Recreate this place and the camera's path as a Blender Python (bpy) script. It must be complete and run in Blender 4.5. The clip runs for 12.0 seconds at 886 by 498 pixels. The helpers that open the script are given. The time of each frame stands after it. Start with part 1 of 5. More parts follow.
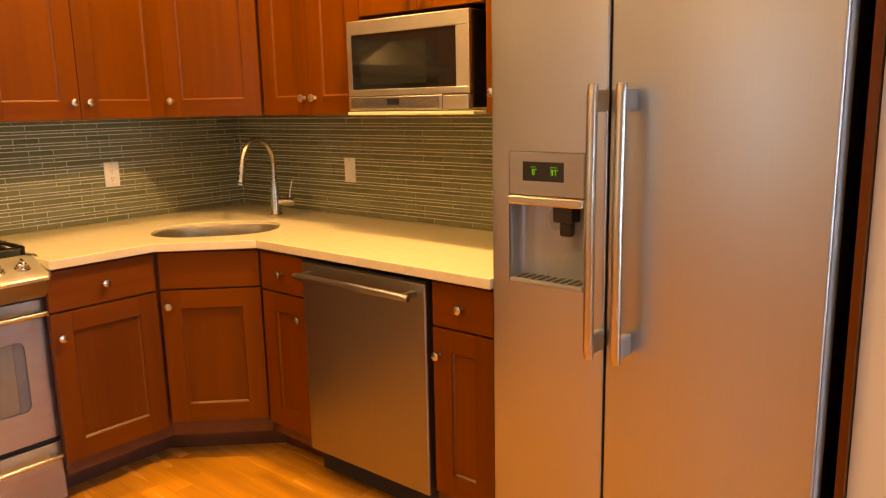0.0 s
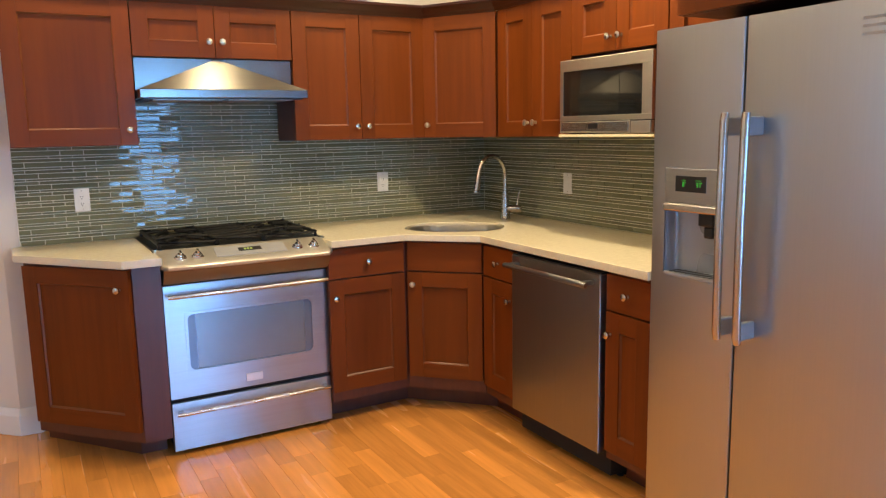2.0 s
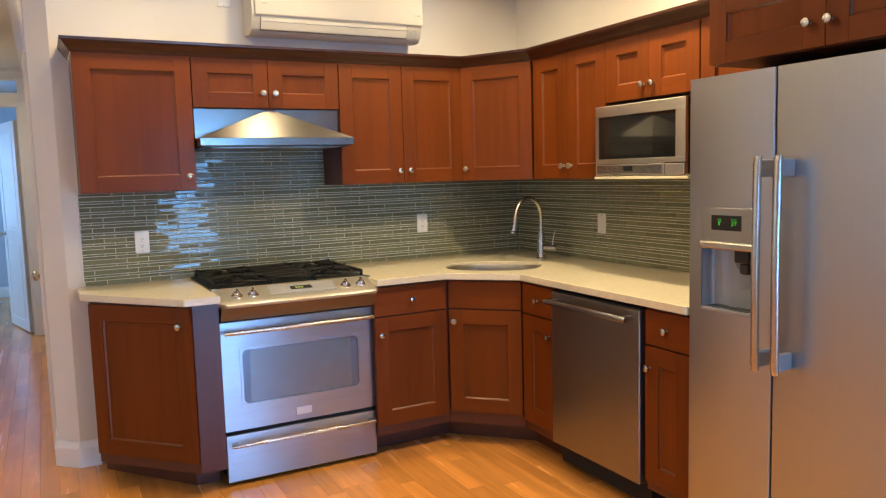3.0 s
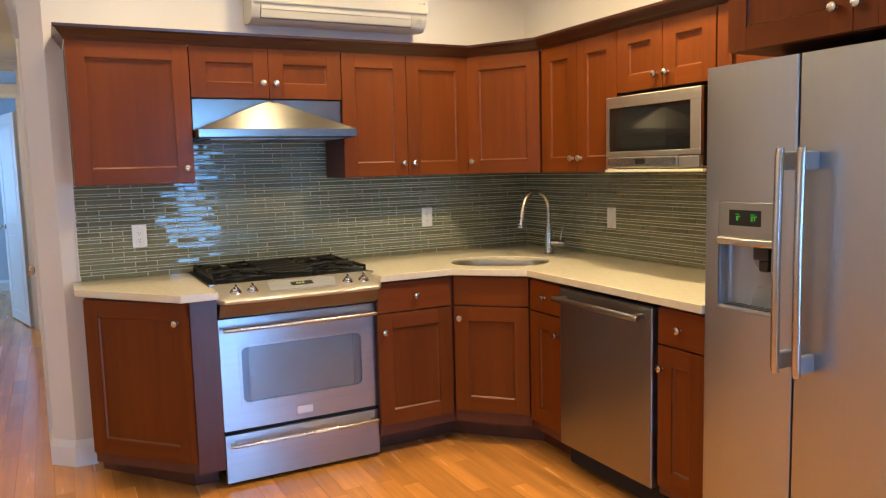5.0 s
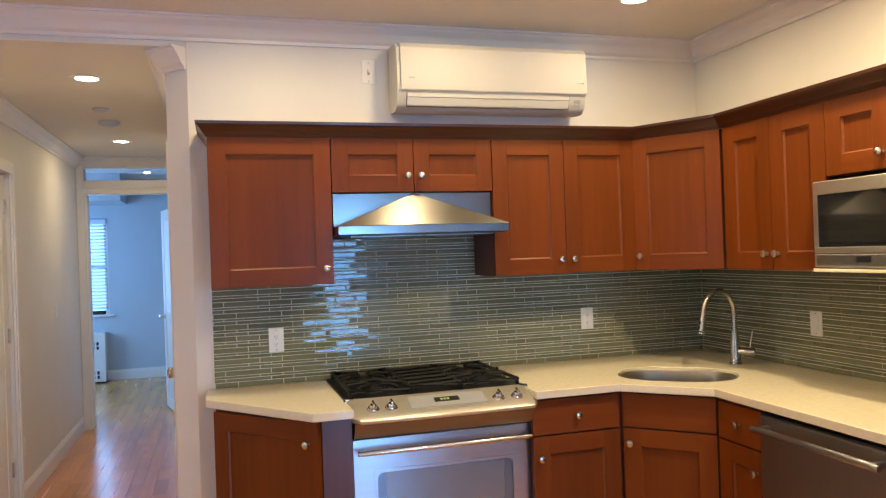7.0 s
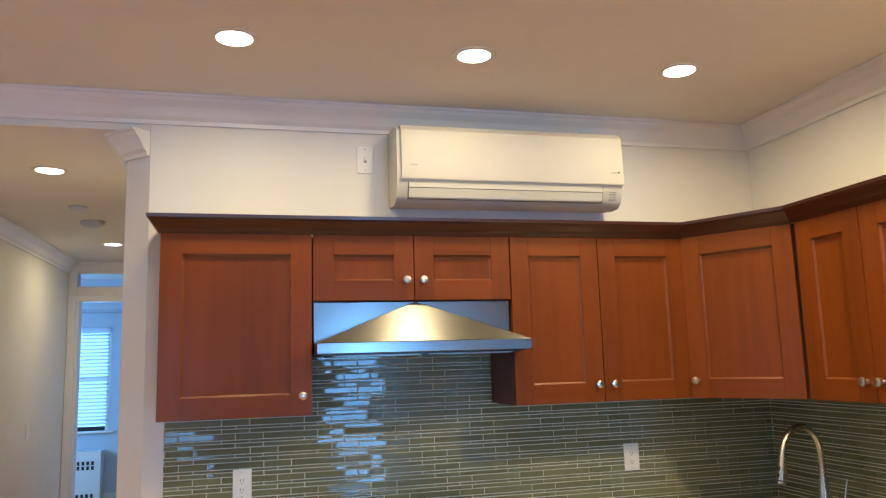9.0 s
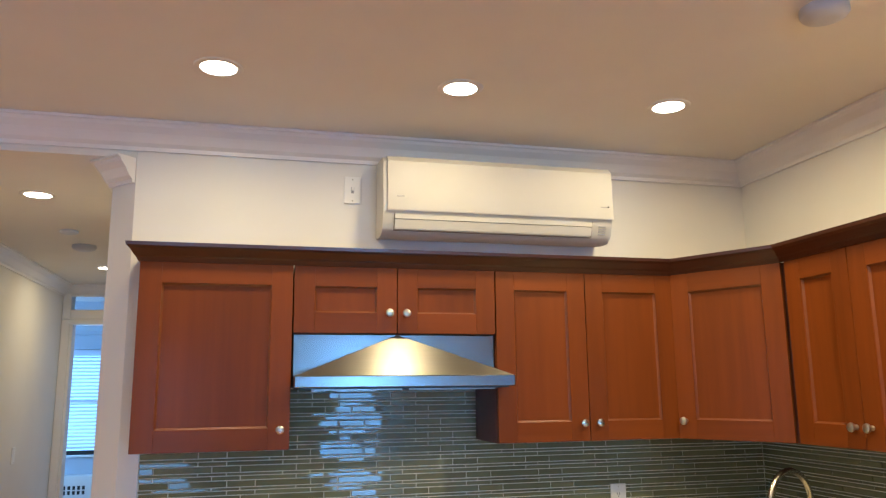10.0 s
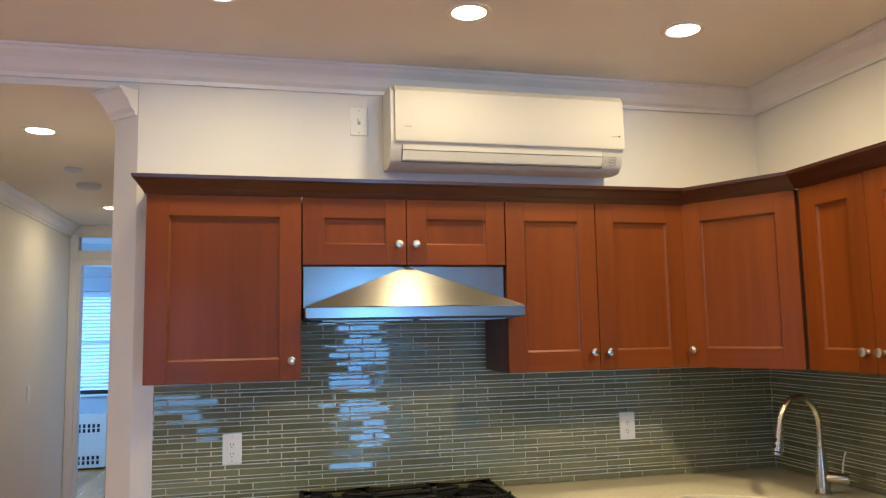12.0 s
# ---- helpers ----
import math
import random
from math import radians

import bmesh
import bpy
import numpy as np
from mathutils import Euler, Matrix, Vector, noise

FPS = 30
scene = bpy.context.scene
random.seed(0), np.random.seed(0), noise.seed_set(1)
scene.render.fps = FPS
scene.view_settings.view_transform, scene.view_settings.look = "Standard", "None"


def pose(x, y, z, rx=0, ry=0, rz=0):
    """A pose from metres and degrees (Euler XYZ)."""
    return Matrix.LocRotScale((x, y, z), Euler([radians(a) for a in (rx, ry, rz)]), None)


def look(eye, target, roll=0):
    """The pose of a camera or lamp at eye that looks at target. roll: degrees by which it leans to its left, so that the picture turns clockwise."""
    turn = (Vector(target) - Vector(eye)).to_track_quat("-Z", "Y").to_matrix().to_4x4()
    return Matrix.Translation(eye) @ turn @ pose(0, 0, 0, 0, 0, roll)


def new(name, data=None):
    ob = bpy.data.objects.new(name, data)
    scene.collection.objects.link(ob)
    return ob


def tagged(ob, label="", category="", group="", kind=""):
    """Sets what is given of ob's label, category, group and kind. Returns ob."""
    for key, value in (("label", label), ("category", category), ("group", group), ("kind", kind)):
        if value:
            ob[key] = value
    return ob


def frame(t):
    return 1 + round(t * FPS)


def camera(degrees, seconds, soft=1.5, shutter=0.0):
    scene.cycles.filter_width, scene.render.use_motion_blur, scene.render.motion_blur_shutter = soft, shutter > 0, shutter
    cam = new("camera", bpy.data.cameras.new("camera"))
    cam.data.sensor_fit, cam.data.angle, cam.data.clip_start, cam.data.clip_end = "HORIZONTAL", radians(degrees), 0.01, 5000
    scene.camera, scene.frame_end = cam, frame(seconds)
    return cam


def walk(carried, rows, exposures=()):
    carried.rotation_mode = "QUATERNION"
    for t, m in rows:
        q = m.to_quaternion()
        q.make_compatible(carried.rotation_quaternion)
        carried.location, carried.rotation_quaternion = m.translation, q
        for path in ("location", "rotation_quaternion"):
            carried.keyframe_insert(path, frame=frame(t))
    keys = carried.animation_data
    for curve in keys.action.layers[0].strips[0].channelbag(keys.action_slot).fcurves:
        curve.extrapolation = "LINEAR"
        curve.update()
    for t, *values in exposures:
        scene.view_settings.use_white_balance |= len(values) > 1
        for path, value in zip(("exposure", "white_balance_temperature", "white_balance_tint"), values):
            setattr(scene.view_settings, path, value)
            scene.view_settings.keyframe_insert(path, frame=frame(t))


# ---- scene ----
cam = camera(60.9, 12.0, 1.25)
PATH = [
    (0, (-2.393, -3.422, 1.438), (-0.888, -2.161, 1.056), -1.2),
    (0.5, (-2.501, -3.571, 1.447), (-1.179, -2.11, 1.104), -0.7),
    (1, (-2.581, -3.776, 1.478), (-1.394, -2.198, 1.161), -0.5),
    (1.5, (-2.551, -3.969, 1.459), (-1.511, -2.289, 1.147), 0.2),
    (2, (-2.586, -4.083, 1.443), (-1.617, -2.362, 1.129), -1.1),
    (2.5, (-2.7, -4.14, 1.463), (-1.756, -2.403, 1.157), -1.3),
    (3, (-2.744, -4.178, 1.452), (-1.819, -2.417, 1.249), -1.6),
    (4.8, (-2.732, -4.107, 1.459), (-1.788, -2.357, 1.248), -1.5),
    (5, (-2.695, -4.08, 1.448), (-1.782, -2.314, 1.228), -1.5),
    (5.5, (-2.616, -4.008, 1.46), (-1.794, -2.197, 1.248), -1.4),
    (6, (-2.595, -3.96, 1.465), (-1.889, -2.096, 1.29), -1.2),
    (6.5, (-2.573, -3.836, 1.481), (-1.968, -1.933, 1.378), -1.4),
    (7, (-2.554, -3.641, 1.523), (-1.986, -1.723, 1.53), -2.0),
    (7.2, (-2.519, -3.593, 1.526), (-1.979, -1.668, 1.561), -2.3),
    (8.8, (-2.306, -3.087, 1.576), (-1.84, -1.158, 1.827), -1.5),
    (9, (-2.283, -3.054, 1.575), (-1.792, -1.137, 1.868), -1.7),
    (9.5, (-2.236, -3.044, 1.597), (-1.749, -1.138, 1.957), -1.2),
    (10, (-2.198, -3.044, 1.604), (-1.723, -1.135, 1.966), -0.6),
    (10.5, (-2.208, -3.028, 1.592), (-1.724, -1.111, 1.896), -0.3),
    (11, (-2.206, -3.015, 1.575), (-1.734, -1.087, 1.818), -0.8),
    (11.5, (-2.211, -3.013, 1.581), (-1.74, -1.081, 1.8), -1.3),
    (12, (-2.209, -3.007, 1.566), (-1.742, -1.074, 1.777), -1.1),
]

EXPOSURES = [(0.0, 0.16, 20000, 28), (0.5, 0.05, 9300, 16), (1.0, 0.0, 7600, 12), (1.6, 0.02, 6500, 10), (5.0, 0.02, 6600, 10), (7.0, -0.02, 6600, 10), (9.0, -0.1, 6180, 6), (12.0, -0.1, 6180, 6)]
walk(cam, [(t, look(eye, target, roll)) for t, eye, target, roll in PATH], EXPOSURES)

# ---- world and light ----
CEIL, HALL_CEIL = 2.635, 2.503
world = bpy.data.worlds.new("sky")
scene.world = world
world.use_nodes = True
wn = world.node_tree.nodes
sky = wn.new("ShaderNodeTexSky")
sky.sky_type, sky.sun_disc = "NISHITA", False
sky.sun_elevation, sky.sun_rotation = radians(50), radians(70)
world.node_tree.links.new(sky.outputs["Color"], wn["Background"].inputs["Color"])
wn["Background"].inputs["Strength"].default_value = 0.12


def lamp(name, kind, m, power, colour, **settings):
    data = bpy.data.lights.new(name, kind)
    data.energy, data.color = power, colour
    for key, value in settings.items():
        if key == "shape":
            data.shape = value
        elif key == "size":
            data.size = value
        elif key == "size_y":
            data.size_y = value
        elif key == "spread":
            data.spread = value
        elif key == "angle":
            data.angle = value
    ob = new(name, data)
    ob.matrix_world = m
    return ob


WARM, DAY = (1.0, 0.77, 0.43), (0.19, 0.51, 1.0)
KITCHEN_LAMPS = [(-2.344, -0.638), (-1.53, -0.638), (-0.72, -0.638)]
# Second list: out-of-view downlights added to brighten the room and its east side.
ADDED_LAMPS = [(-4.7, -1.3), (-4.7, -2.9), (-2.344, -2.05), (-1.53, -2.05), (-0.62, -1.78)]
HALL_LAMPS = [(-3.198, 0.692), (-3.286, 2.913)]
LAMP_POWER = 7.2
for i, (x, y) in enumerate(KITCHEN_LAMPS + ADDED_LAMPS + HALL_LAMPS):
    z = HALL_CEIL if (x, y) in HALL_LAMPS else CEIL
    # Added lamps differ in power; the one near the east wall is strongest.
    lamp("downlight_lamp", "AREA", pose(x, y, z - 0.016), LAMP_POWER * (0.85 if (x, y) in HALL_LAMPS else 1.5 if x < -4 else 4.4 if x > -1 and y < -1 else 1.1 if (x, y) in ADDED_LAMPS else 1.1), WARM, shape="DISK", size=0.11, spread=radians(176))
# daylight entering by the two windows behind and by the far bedroom window
REAR_Y, LEFT_X = -7.0, -5.6
REAR_WINDOWS = [(-0.95, 0.06, 2.12, 0.64), (-3.15, 0.55, 2.12, 0.7)]
for x, z0, z1, w in REAR_WINDOWS:
    lamp("window_daylight", "AREA", pose(x, REAR_Y - 0.11, (z0 + z1) / 2, 90, 0, 0), (54 if x > -2 else 25) * (z1 - z0) * w, DAY, shape="RECTANGLE", size=w, size_y=z1 - z0)
WEST_WINDOW = (-2.25, -1.15, 0.85, 2.1)
lamp("window_daylight", "AREA", pose(LEFT_X - 0.11, -1.7, 1.475, 90, 0, -90), 5, (0.30, 0.60, 1.0), shape="RECTANGLE", size=1.1, size_y=1.25)
lamp("bedroom_daylight", "AREA", pose(-4.28, 7.13, 1.48, -90, 0, 0), 9, (0.34, 0.62, 1.0), shape="RECTANGLE", size=0.66, size_y=1.2)
# Lamp of an unseen side window, added to light the bedroom walls.
lamp("bedroom_added_daylight", "AREA", pose(-5.66, 5.6, 1.5, 90, 0, -90), 58, (0.25, 0.53, 1.0), shape="RECTANGLE", size=1.3, size_y=1.3)


# ---- materials ----
def nodes_of(name):
    m = bpy.data.materials.new(name)
    m.use_nodes = True
    nt = m.node_tree
    return m, nt, nt.nodes["Principled BSDF"]


def surface(name, colour, rough=0.5, metal=0.0, coat=0.0, coat_rough=0.1, grain=(1, 1, 1), scale=8.0, vary=0.12, large=1.2,
            rand=0.0, bump=0.0, bump_scale=120.0, rough_vary=0.08, island=False, spec=0.5, brushed=0.0, fibre=0.6):
    """A painted, wooden, metal or stone surface: two scales of variation in colour, roughness and relief."""
    m, nt, p = nodes_of(name)
    N, L = nt.nodes.new, nt.links.new
    tc = N("ShaderNodeTexCoord")
    oi = N("ShaderNodeObjectInfo")
    add = N("ShaderNodeVectorMath")
    add.operation = "MULTIPLY_ADD"
    L(oi.outputs["Random"], add.inputs[0])
    add.inputs[1].default_value = (7.3, 5.1, 9.7) if rand else (0, 0, 0)
    L(tc.outputs["Object"], add.inputs[2])
    mp = N("ShaderNodeMapping")
    mp.inputs["Scale"].default_value = grain
    L(add.outputs[0], mp.inputs["Vector"])
    fine, big, rel = N("ShaderNodeTexNoise"), N("ShaderNodeTexNoise"), N("ShaderNodeTexNoise")
    for node, s, d in ((fine, scale, 5), (big, large, 3), (rel, bump_scale, 3)):
        node.inputs["Scale"].default_value, node.inputs["Detail"].default_value = s, d
        L(mp.outputs[0], node.inputs["Vector"])
    mixn = N("ShaderNodeMath")
    mixn.operation = "MULTIPLY_ADD"
    L(fine.outputs["Fac"], mixn.inputs[0])
    mixn.inputs[1].default_value = fibre
    half = N("ShaderNodeMath")
    half.operation = "MULTIPLY"
    half.inputs[1].default_value = 1.0 - fibre
    L(big.outputs["Fac"], half.inputs[0])
    L(half.outputs[0], mixn.inputs[2])
    last = mixn.outputs[0]
    if rand:
        if island:
            geo = N("ShaderNodeNewGeometry")
            source = geo.outputs["Random Per Island"]
        else:
            source = oi.outputs["Random"]
        r = N("ShaderNodeMath")
        r.operation = "MULTIPLY_ADD"
        L(source, r.inputs[0])
        r.inputs[1].default_value = rand
        sub = N("ShaderNodeMath")
        sub.operation = "SUBTRACT"
        L(last, sub.inputs[0])
        sub.inputs[1].default_value = rand / 2
        L(sub.outputs[0], r.inputs[2])
        last = r.outputs[0]
    ramp = N("ShaderNodeValToRGB")
    L(last, ramp.inputs["Fac"])
    lo, hi = [max(0.0, c * (1 - 2.2 * vary)) for c in colour], [min(1.0, c * (1 + 2.2 * vary)) for c in colour]
    ramp.color_ramp.elements[0].position, ramp.color_ramp.elements[0].color = 0.25, (*lo, 1)
    ramp.color_ramp.elements[1].position, ramp.color_ramp.elements[1].color = 0.75, (*hi, 1)
    L(ramp.outputs["Color"], p.inputs["Base Color"])
    rr = N("ShaderNodeMapRange")
    rr.inputs["To Min"].default_value, rr.inputs["To Max"].default_value = max(0.02, rough - rough_vary), min(1, rough + rough_vary)
    L(big.outputs["Fac"], rr.inputs["Value"])
    L(rr.outputs[0], p.inputs["Roughness"])
    p.inputs["Metallic"].default_value = metal
    p.inputs["Coat Weight"].default_value, p.inputs["Coat Roughness"].default_value = coat, coat_rough
    p.inputs["Specular IOR Level"].default_value = spec
    if brushed:
        tangent = N("ShaderNodeTangent")
        tangent.direction_type, tangent.axis = "RADIAL", "Z"
        L(tangent.outputs[0], p.inputs["Tangent"])
        p.inputs["Anisotropic"].default_value, p.inputs["Anisotropic Rotation"].default_value = brushed, 0.25
    if bump:
        b = N("ShaderNodeBump")
        b.inputs["Strength"].default_value, b.inputs["Distance"].default_value = bump, 0.002
        L(rel.outputs["Fac"], b.inputs["Height"])
        L(b.outputs[0], p.inputs["Normal"])
    return m


def glowing(name, colour, strength):
    m, nt, p = nodes_of(name)
    p.inputs["Base Color"].default_value = (*colour, 1)
    p.inputs["Emission Color"].default_value, p.inputs["Emission Strength"].default_value = (*colour, 1), strength
    return m


CHERRY = (0.148, 0.0355, 0.0052)
WALL = surface("painted_wall", (0.72, 0.70, 0.655), 0.6, vary=0.02, scale=3, bump=0.06, bump_scale=260)
CEILING = surface("painted_ceiling", (0.72, 0.705, 0.66), 0.75, vary=0.02, scale=3, bump=0.05, bump_scale=200)
TRIM = surface("white_trim_paint", (0.78, 0.76, 0.73), 0.35, vary=0.02, scale=4)
# The blue of the bedroom's daylight is put into this wall colour.
DAYLIT_WALL = surface("daylight_blue_wall", (0.50, 0.56, 0.63), 0.65, vary=0.02, scale=3)
WOOD_V = surface("cherry_vertical", CHERRY, 0.40, coat=0.07, coat_rough=0.16, spec=0.15, grain=(9, 9, 0.6), scale=4, large=0.5, fibre=0.4, vary=0.12, rand=0.20, bump=0.05, bump_scale=30)
WOOD_H = surface("cherry_horizontal", CHERRY, 0.40, coat=0.07, coat_rough=0.16, spec=0.15, grain=(0.6, 0.6, 9), scale=4, large=0.5, fibre=0.4, vary=0.12, rand=0.20, bump=0.05, bump_scale=30)
WOOD_BEAD = surface("cherry_bead", (0.150, 0.0355, 0.0034), 0.36, coat=0.35, coat_rough=0.26, grain=(0.6, 0.6, 9), scale=4, vary=0.10)
WOOD_DARK = surface("dark_cherry_moulding", (0.045, 0.012, 0.005), 0.34, coat=0.15, coat_rough=0.15, grain=(1, 1, 7), scale=5, vary=0.14)
WOOD_BODY = surface("cherry_carcass", (0.10, 0.024, 0.010), 0.45, coat=0.15, grain=(8, 8, 0.6), scale=5, vary=0.12)
STEEL_H = surface("brushed_steel_across", (0.37, 0.39, 0.42), 0.29, 1.0, grain=(0.6, 0.6, 60), scale=14, large=0.8, vary=0.035, rough_vary=0.015, brushed=0.8)
STEEL_V = surface("brushed_steel_upright", (0.475, 0.49, 0.515), 0.34, 1.0, grain=(90, 90, 0.6), scale=14, large=2.5, vary=0.016, rough_vary=0.02)
DW_STEEL = surface("dark_brushed_steel", (0.30, 0.285, 0.265), 0.34, 1.0, grain=(60, 60, 0.6), scale=14, large=2.5, vary=0.03, rough_vary=0.02)
HOOD_STEEL = surface("polished_hood_steel", (0.28, 0.278, 0.276), 0.22, 1.0, grain=(40, 40, 0.5), scale=6, large=0.4, vary=0.03, rough_vary=0.02)
CHROME = surface("polished_chrome", (0.75, 0.73, 0.70), 0.12, 1.0, vary=0.03)
MW_STEEL = surface("light_brushed_steel", (0.62, 0.595, 0.55), 0.34, 1.0, grain=(0.6, 0.6, 60), scale=14, large=0.8, vary=0.03, rough_vary=0.02, brushed=0.5)
NICKEL = surface("brushed_nickel", (0.58, 0.55, 0.50), 0.26, 1.0, vary=0.05, scale=60)
PANEL_STEEL = surface("satin_control_panel", (0.52, 0.495, 0.43), 0.32, 0.6, grain=(0.6, 30, 30), scale=12, vary=0.04)
IRON = surface("cast_iron", (0.010, 0.010, 0.010), 0.5, spec=0.25, vary=0.25, scale=60, bump=0.2, bump_scale=300)
ENAMEL = surface("black_enamel", (0.008, 0.008, 0.009), 0.28, spec=0.2, vary=0.1, scale=10)
BLACK = surface("black_plastic", (0.012, 0.012, 0.013), 0.35, vary=0.1, scale=20)
# Black for casings; also the painted shade of the oven-door and button gaps.
DARKGAP = surface("black_casing_gap_shade", (0.008, 0.008, 0.009), 0.8, vary=0.1)
GREY = surface("grey_plastic", (0.30, 0.31, 0.33), 0.35, vary=0.05, scale=20)
QUARTZ = surface("cream_quartz", (0.72, 0.66, 0.50), 0.17, scale=220, large=40, vary=0.05, rough_vary=0.04)
PLASTIC = surface("white_plastic", (0.80, 0.79, 0.76), 0.30, vary=0.015, scale=6)
AC_WHITE = surface("ivory_plastic", (0.56, 0.545, 0.50), 0.5, spec=0.3, vary=0.015, scale=6)
DETECTOR = surface("pale_grey_plastic", (0.50, 0.53, 0.58), 0.4, vary=0.02)
PRINT = surface("grey_print", (0.35, 0.34, 0.32), 0.5, vary=0.03)
OVEN_GLASS = surface("oven_glass", (0.20, 0.25, 0.29), 0.24, 0.7, coat=0.4, coat_rough=0.08, vary=0.05, large=3)
MW_GLASS = surface("microwave_glass", (0.012, 0.012, 0.012), 0.05, coat=0.5, coat_rough=0.02, vary=0.05)
SINK = surface("sink_steel", (0.70, 0.665, 0.59), 0.38, 1.0, vary=0.06, scale=12)
GROUT = surface("pale_grout", (0.80, 0.78, 0.65), 0.8, vary=0.08, scale=40)
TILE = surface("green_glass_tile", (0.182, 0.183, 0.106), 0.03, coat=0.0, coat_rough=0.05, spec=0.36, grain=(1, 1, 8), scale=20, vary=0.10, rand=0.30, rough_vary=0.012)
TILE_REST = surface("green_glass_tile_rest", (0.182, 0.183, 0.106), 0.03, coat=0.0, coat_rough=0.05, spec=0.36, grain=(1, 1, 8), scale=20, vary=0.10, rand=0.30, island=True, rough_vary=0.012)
PLANK = surface("honey_oak_plank", (0.70, 0.292, 0.066), 0.25, coat=0.35, coat_rough=0.14, grain=(14, 0.9, 3), scale=5, large=0.9, fibre=0.3, vary=0.12, rand=0.34, bump=0.05, bump_scale=24)
PLANK_REST = surface("honey_oak_plank_rest", (0.70, 0.292, 0.066), 0.25, coat=0.35, coat_rough=0.14, grain=(14, 0.9, 3), scale=5, large=0.9, fibre=0.3, vary=0.12, rand=0.34, island=True, bump=0.05, bump_scale=24)
SUBFLOOR = surface("dark_joint", (0.34, 0.14, 0.036), 0.7, vary=0.1)
BLIND = surface("white_blind", (0.78, 0.80, 0.82), 0.5, vary=0.02)
bt = BLIND.node_tree
thin, blend = bt.nodes.new("ShaderNodeBsdfTranslucent"), bt.nodes.new("ShaderNodeMixShader")
thin.inputs["Color"].default_value = (0.7, 0.74, 0.8, 1)
blend.inputs[0].default_value = 0.55
bt.links.new(bt.nodes["Principled BSDF"].outputs[0], blend.inputs[1])
bt.links.new(thin.outputs[0], blend.inputs[2])
bt.links.new(blend.outputs[0], bt.nodes["Material Output"].inputs["Surface"])
LENS = glowing("downlight_lens", (1.0, 0.90, 0.74), 14.0)
GREEN = glowing("green_digits", (0.05, 0.75, 0.06), 0.35)
AMBER = glowing("display_digits", (0.30, 0.42, 0.10), 0.25)
DAYPANE = glowing("daylight_pane", (0.34, 0.60, 1.0), 2.5)
WESTPANE = glowing("west_pane", (0.32, 0.62, 1.0), 0.8)
BEDPANE = glowing("bedroom_pane", (0.28, 0.58, 1.0), 1.7)
GLASS, gnt, gp = nodes_of("window_glass")
gp.inputs["Transmission Weight"].default_value, gp.inputs["Roughness"].default_value, gp.inputs["Base Color"].default_value = 1.0, 0.0, (0.9, 0.95, 1, 1)


# ---- mesh helpers ----
def box(bm, x0, x1, y0, y1, z0, z1, bevel=0.0, m=None):
    """A box between two corners, its edges rounded by bevel; m places it."""
    size = (abs(x1 - x0), abs(y1 - y0), abs(z1 - z0))
    mid = Matrix.Translation(((x0 + x1) / 2, (y0 + y1) / 2, (z0 + z1) / 2)) @ Matrix.Diagonal((*size, 1))
    made = bmesh.ops.create_cube(bm, size=1.0, matrix=mid)["verts"]
    if bevel > 0:
        edges = {e for v in made for e in v.link_edges}
        out = bmesh.ops.bevel(bm, geom=list(edges), offset=min(bevel, 0.45 * min(size)), segments=2, affect="EDGES", profile=0.5)
        made = list({v for f in out["faces"] for v in f.verts} | {v for v in made if v.is_valid})
    if m is not None:
        bmesh.ops.transform(bm, matrix=m, verts=made)
    return made


def tube(bm, points, radius, sides=12, closed=False, flat=1.0, caps=True):
    """A round bar along points; flat squashes it along its second axis."""
    pts = [Vector(p) for p in points]
    rings = []
    side = None
    for i, p in enumerate(pts):
        a = pts[i - 1] if (i or closed) else p
        b = pts[(i + 1) % len(pts)] if (i + 1 < len(pts) or closed) else p
        way = (b - a).normalized()
        if side is None:
            side = way.cross(Vector((0, 0, 1)))
            if side.length < 0.1:
                side = way.cross(Vector((0, 1, 0)))
        side = (side - way * side.dot(way)).normalized()
        up = way.cross(side)
        r = radius[i] if isinstance(radius, (list, tuple)) else radius
        rings.append([bm.verts.new(p + side * r * math.cos(2 * math.pi * k / sides) + up * r * flat * math.sin(2 * math.pi * k / sides)) for k in range(sides)])
    pairs = list(zip(rings, rings[1:])) + ([(rings[-1], rings[0])] if closed else [])
    for a, b in pairs:
        for k in range(sides):
            bm.faces.new((a[k], a[(k + 1) % sides], b[(k + 1) % sides], b[k]))
    if caps and not closed:
        bm.faces.new(rings[0][::-1]), bm.faces.new(rings[-1])


def lathe(bm, profile, m, sides=20):
    """Turns a profile of (radius, height) about the z axis of m."""
    rings = [[bm.verts.new(m @ Vector((r * math.cos(2 * math.pi * k / sides), r * math.sin(2 * math.pi * k / sides), h))) for k in range(sides)] for r, h in profile]
    for a, b in zip(rings, rings[1:]):
        for k in range(sides):
            bm.faces.new((a[k], a[(k + 1) % sides], b[(k + 1) % sides], b[k]))
    bm.faces.new(rings[0][::-1]), bm.faces.new(rings[-1])


def prism(bm, outline, z0, z1):
    """A plan outline raised from z0 to z1."""
    low, high = [bm.verts.new((x, y, z0)) for x, y in outline], [bm.verts.new((x, y, z1)) for x, y in outline]
    n = len(outline)
    for i in range(n):
        bm.faces.new((low[i], low[(i + 1) % n], high[(i + 1) % n], high[i]))
    bm.faces.new(low[::-1]), bm.faces.new(high)


